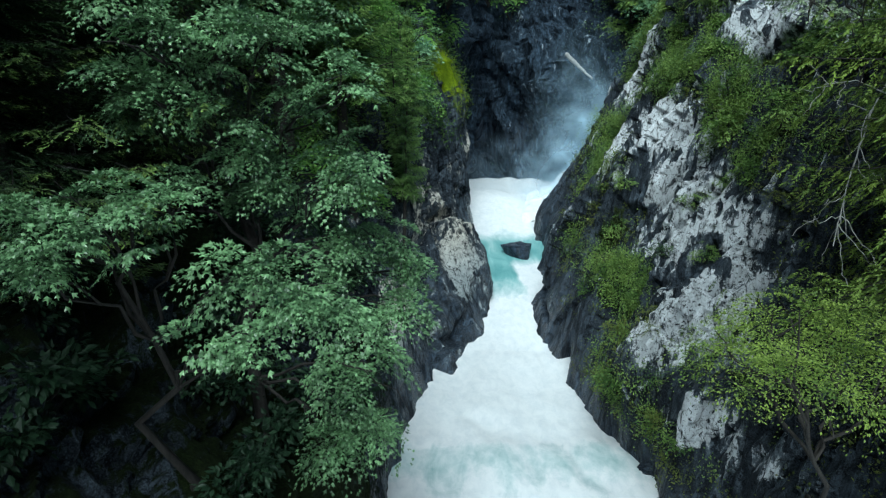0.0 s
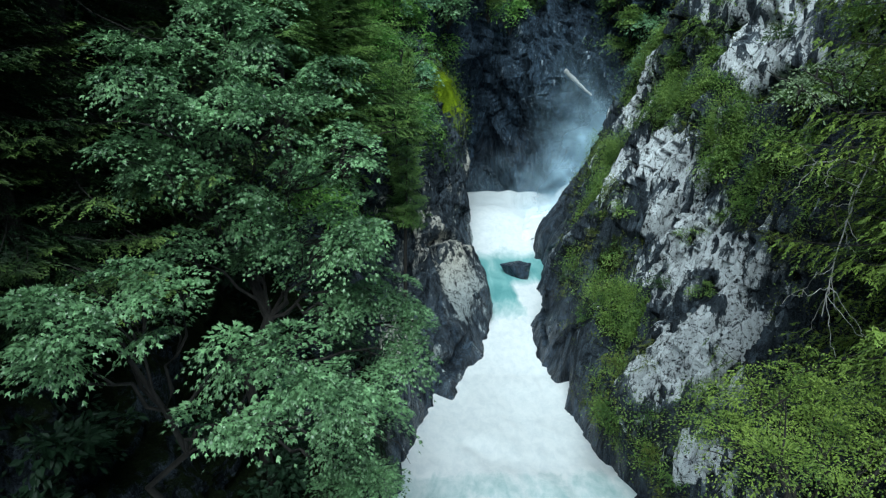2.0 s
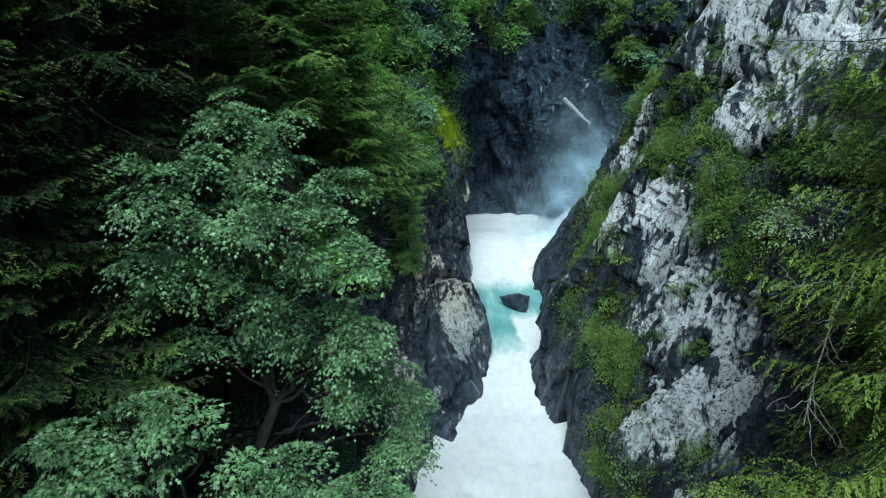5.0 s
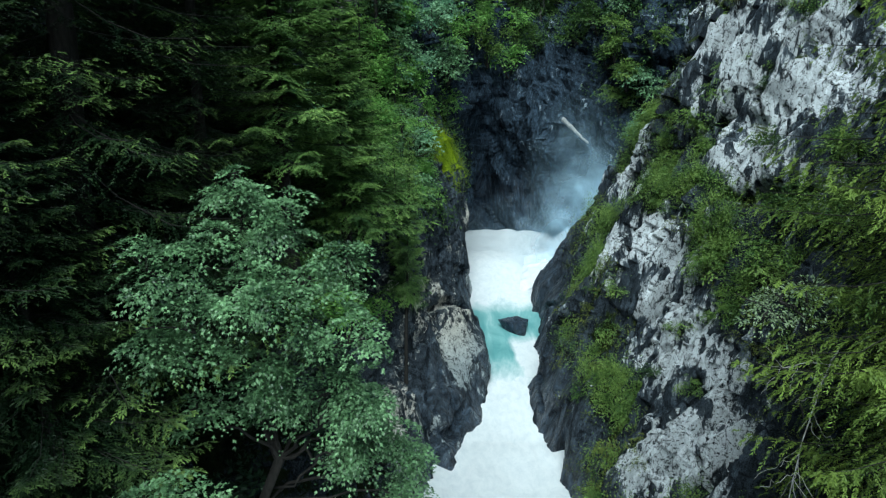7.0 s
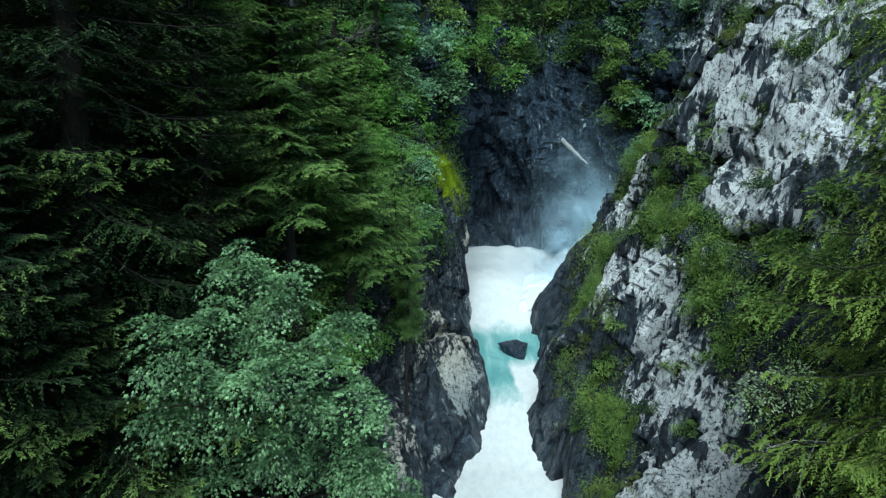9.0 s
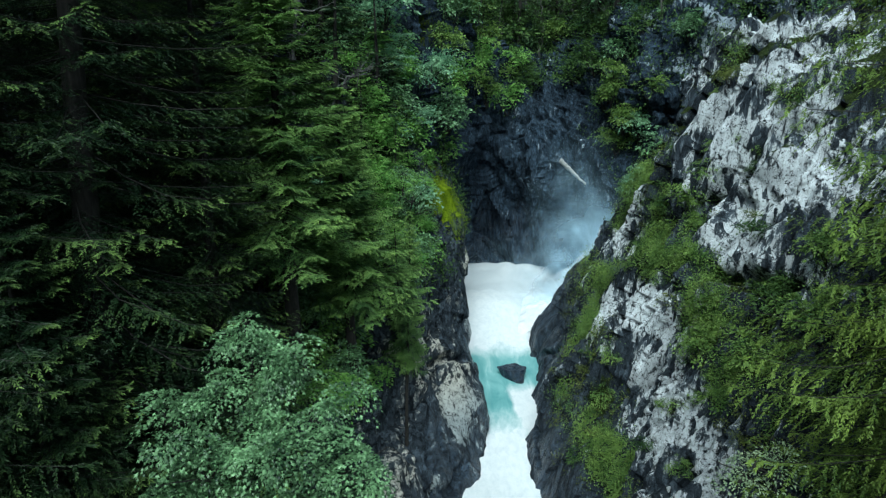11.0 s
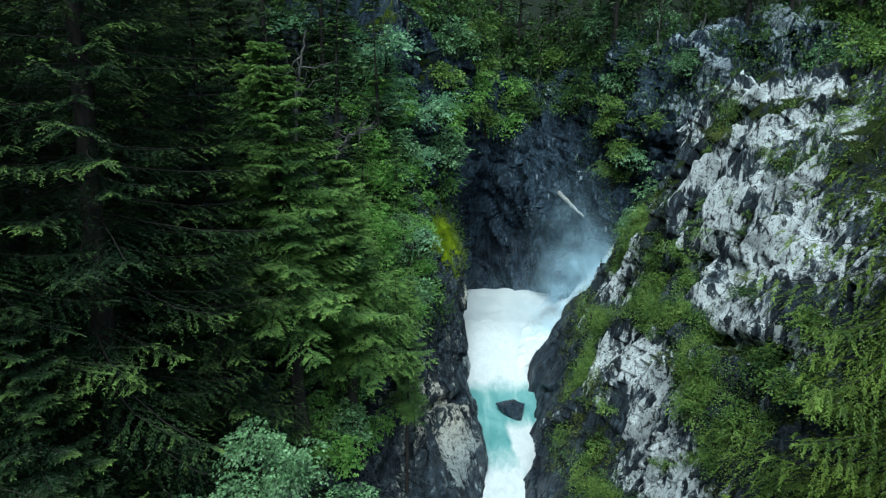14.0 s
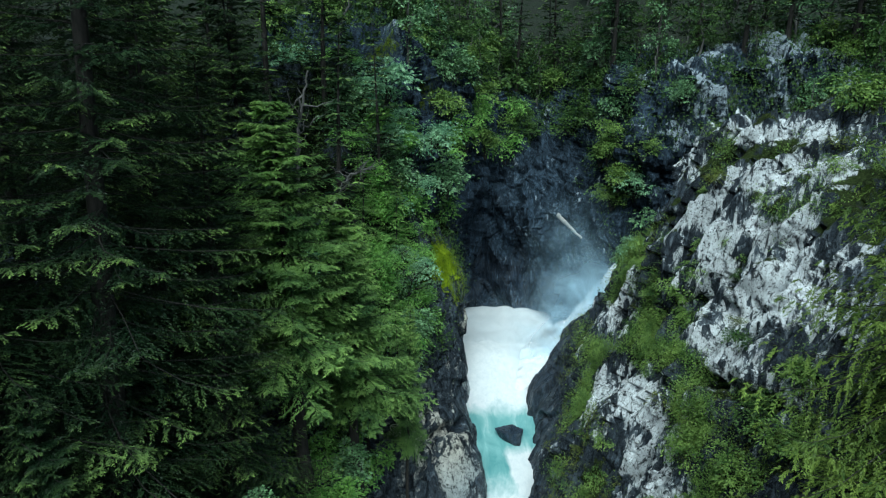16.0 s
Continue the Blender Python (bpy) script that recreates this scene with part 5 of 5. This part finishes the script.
# ---- boulder, logs and dead wood ----
def boulder(name, x, y, z, corners, seed, mat, label):
    """A split block: the hull of its corners, its edges worn and its faces roughened."""
    bm = bmesh.new()
    for c in corners:
        bm.verts.new(c)
    hull = bmesh.ops.convex_hull(bm, input=bm.verts[:])
    bmesh.ops.delete(bm, geom=[g for g in hull["geom_interior"] if isinstance(g, bmesh.types.BMVert)], context='VERTS')
    bmesh.ops.bevel(bm, geom=bm.edges[:], offset=0.09, segments=2, profile=0.6, affect='EDGES')
    bmesh.ops.triangulate(bm, faces=bm.faces[:])
    bmesh.ops.subdivide_edges(bm, edges=bm.edges[:], cuts=4, use_grid_fill=True)
    bmesh.ops.triangulate(bm, faces=bm.faces[:])
    bm.verts.index_update()
    p = np.array([w.co[:] for w in bm.verts])
    f = np.array([[w.index for w in face.verts] for face in bm.faces])
    bm.free()
    q = p + np.array([x, y, z])
    h, j, r = blocks(q, 0.7, seed)
    p = p * (1 + 0.06 * r + 0.04 * h + 0.03 * fbm(q, 0.4, 3, seed))[:, None]
    n = len(p)
    ob = new(name, mesh(name, p, f, mat, True, {"lichen": np.full(n, -0.25), "moss": np.full(n, -0.5), "wet": np.ones(n), "crack": j, "lush": np.zeros(n)}, 30))
    ob.location = (x, y, z)
    return tagged(ob, label, "rock")


BLOCK = [(-1.25, 0.7, 0.35), (-0.6, -0.4, 0.5), (0.9, -0.6, 0.6), (1.25, 0.3, 0.65), (0.2, 1.1, 0.6), (-0.55, 0.3, -0.9), (0.65, -0.75, -0.9), (0.85, 0.4, -0.9)]
boulder("boulder", 5.75, 45.4, 3.05, BLOCK, 901, rock_back, "dark wet wedge-shaped boulder standing in the turquoise pool")


def dead_wood(name, path, r0, r1, twigs, seed, label, category, wood=None):
    wood = wood or pale_wood
    rng = np.random.default_rng(seed)
    root = new(name)
    p = np.array(path, float)
    root.location = p[0]
    p = p - p[0]
    t = np.linspace(0, len(p) - 1, 24)
    q = np.stack([np.interp(t, range(len(p)), p[:, a]) for a in range(3)], 1) + rng.normal(0, min(r0 * 0.35, 0.035), (24, 3))
    part("stem", mesh("stem", *tube(q, np.linspace(r0, r1, 24), 7, 0.25, seed), wood), root)
    ln = np.linalg.norm(p[-1])
    for i in range(twigs):
        a = q[int(rng.integers(6, 24))]
        d = unit(p[-1] / ln * 0.6 + rng.normal(0, 0.6, 3)) * ln * rng.uniform(0.15, 0.4)
        w = limb_path(a, a + d, rng, -0.1, 8)
        part("twig", mesh("twig", *tube(w, np.linspace(r1 * 1.2, 0.004, 8), 5), wood), root)
    return tagged(root, label, category)


dead_wood("fallen_log", [(12.2, 63.1, 18.4), (13.4, 62.6, 17.3), (14.7, 62.2, 16.1)], 0.26, 0.10, 0, 41, "pale barkless log wedged against the rock wall", "log")
dead_wood("dead_branch", [(9.6, 13.6, 15.6), (9.0, 13.1, 14.9), (8.5, 12.7, 13.4), (8.3, 12.5, 12.2)], 0.022, 0.009, 14, 42, "bare pale twisted branch hanging over the cliff", "branch")
dead_wood("dead_branch", [(9.4, 13.2, 15.3), (8.4, 12.8, 15.6), (7.6, 12.6, 15.5)], 0.014, 0.007, 6, 43, "bare pale twisted branch hanging over the cliff", "branch")
dead_wood("dead_tree", [(-9.6, 40, 24), (-9.3, 40, 29), (-8.4, 39.8, 32.5)], 0.14, 0.06, 10, 44, "dead grey leaning trunk among the spruces", "tree", grey_wood)
dead_wood("dead_tree", [(-7.0, 37.5, 24), (-5.6, 37.0, 26.3), (-4.4, 36.6, 26.8)], 0.10, 0.03, 26, 45, "dead grey brushy treetop leaning over the slope", "tree", grey_wood)
def small_tree(x, y, top, spread, seed, mat, label, group):
    """A young broadleaf tree on the slope: a few lumps of crown over a thin trunk."""
    rng = np.random.default_rng(seed)
    z = base_at(x, y)
    n = 7
    lumps = [(x + rng.normal(0, spread * 0.5), y + rng.normal(0, spread * 0.5), z + (top - z) * (0.38 + 0.55 * i / (n - 1)), spread * rng.uniform(0.4, 0.65)) for i in range(n)]
    return tagged(broadleaf("young_tree", (x, y, z), 0.09, lumps, mat, seed, label, 20, 40, 0.13, OVAL, 0.30), group=group)


for i, (x, y, top, spread, mat) in enumerate([(-3.4, 36.6, 17.6, 1.4, edge_leaf), (-4.4, 39.4, 21.0, 1.7, edge_leaf), (-2.2, 42.8, 20.5, 1.4, maple_leaf), (-4.6, 46.0, 24.0, 1.6, edge_leaf),
                                              (-5.2, 33.4, 18.5, 1.6, maple_leaf), (-6.0, 30.6, 17.5, 1.7, shrub_leaf), (-4.8, 49.5, 29.5, 1.9, blue_leaf)]):
    small_tree(x, y, top, spread, 80 + i, mat, "bluish-green young maple on the gorge edge" if mat in (maple_leaf, blue_leaf) else "bright green young tree on the gorge edge", "young trees at the edge")
SAPLING = [(-4.1, 33.8, 13.6, 0.9), (-3.7, 33.6, 15.2, 1.0), (-4.4, 34.2, 16.6, 1.0), (-3.4, 34.0, 12.6, 0.6)]
broadleaf("sapling", (-4.5, 33.2, 9.6), 0.10, SAPLING, shrub_leaf, 34, "slender sapling leaning from the dark rock edge", 20, 20, 0.11, OVAL, 0.3)
ROWAN = [(7.3, 12.4, 17.2, 0.5), (7.9, 12.5, 17.3, 0.45), (6.9, 12.2, 17.0, 0.35)]
broadleaf("whitebeam_sapling", (8.6, 12.9, 14.5), 0.022, ROWAN, pale_leaf, 35, "pale-leaved whitebeam sapling beside the spruce", 60, 30, 0.075, OVAL, 0.22)


# ---- broadleaf trees on the rim behind the falls and on the plateau ----
def rim_tree_meshes(seed, mat):
    rng = np.random.default_rng(seed)
    lumps = [(rng.normal(0, 0.8), rng.normal(0, 0.8), 2.2 + 0.75 * i + rng.normal(0, 0.2), rng.uniform(0.7, 1.25) * (1.15 - 0.07 * i)) for i in range(8)]
    trunk = limb_path((0, 0, -0.8), (0.1, 0.1, 7.4), rng, 0.02, 9)
    limbs = [tube(limb_path(trunk[2 + i % 5], l[:3], rng, 0.1, 5), np.linspace(0.05, 0.015, 5), 4) for i, l in enumerate(lumps)]
    return mesh("trunk", *tube(trunk, np.linspace(0.15, 0.03, 9), 7, 0.2, seed), grey_wood), mesh("branchwood", *join(limbs), bark), mesh("crown", *foliage(rng, lumps, 13, 13, 0.30, OVAL, 0.34), mat, False)


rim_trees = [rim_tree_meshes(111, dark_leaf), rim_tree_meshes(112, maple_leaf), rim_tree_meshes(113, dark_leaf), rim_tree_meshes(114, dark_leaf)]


def rim_tree(kind, x, y, z, turn, s, label, group):
    root = new("broadleaf_tree")
    for key, me in zip(("trunk", "branchwood", "crown"), rim_trees[kind]):
        tagged(part(key, me, root), kind="stuff" if key == "branchwood" else "")
    root.matrix_basis = pose(x, y, z, 0, 0, turn) @ Matrix.Diagonal((s, s, s * 1.1, 1))
    return tagged(root, label, "tree", group)


rng = np.random.default_rng(14)
rim = []
for _ in range(4000):
    x, y = rng.uniform(-14, 42), rng.uniform(54, 100)
    z = base_at(x, y)
    if z > 29 - 0.10 * max(0, x - 20) and (len(rim) < 60) and all((x - a) ** 2 + (y - b) ** 2 > 2.9 ** 2 for a, b in rim):
        rim.append((x, y))
        rim_tree(int(rng.integers(0, 4)), x, y, z - 0.1, rng.uniform(0, 360), rng.uniform(0.65, 1.15), "green broadleaf tree on the rim above the falls", "trees on the rim")
for i, (x, y, s) in enumerate([(27, 37, 0.75), (29, 42, 0.9), (27, 45.5, 0.7), (30, 35, 0.9), (27, 31, 0.8), (25, 22.5, 0.7)]):
    rim_tree((0, 2, 1, 3)[i % 4], x, y, base_at(x, y), 47 * i, s, "green broadleaf tree on the plateau above the cliff", "trees on the plateau")
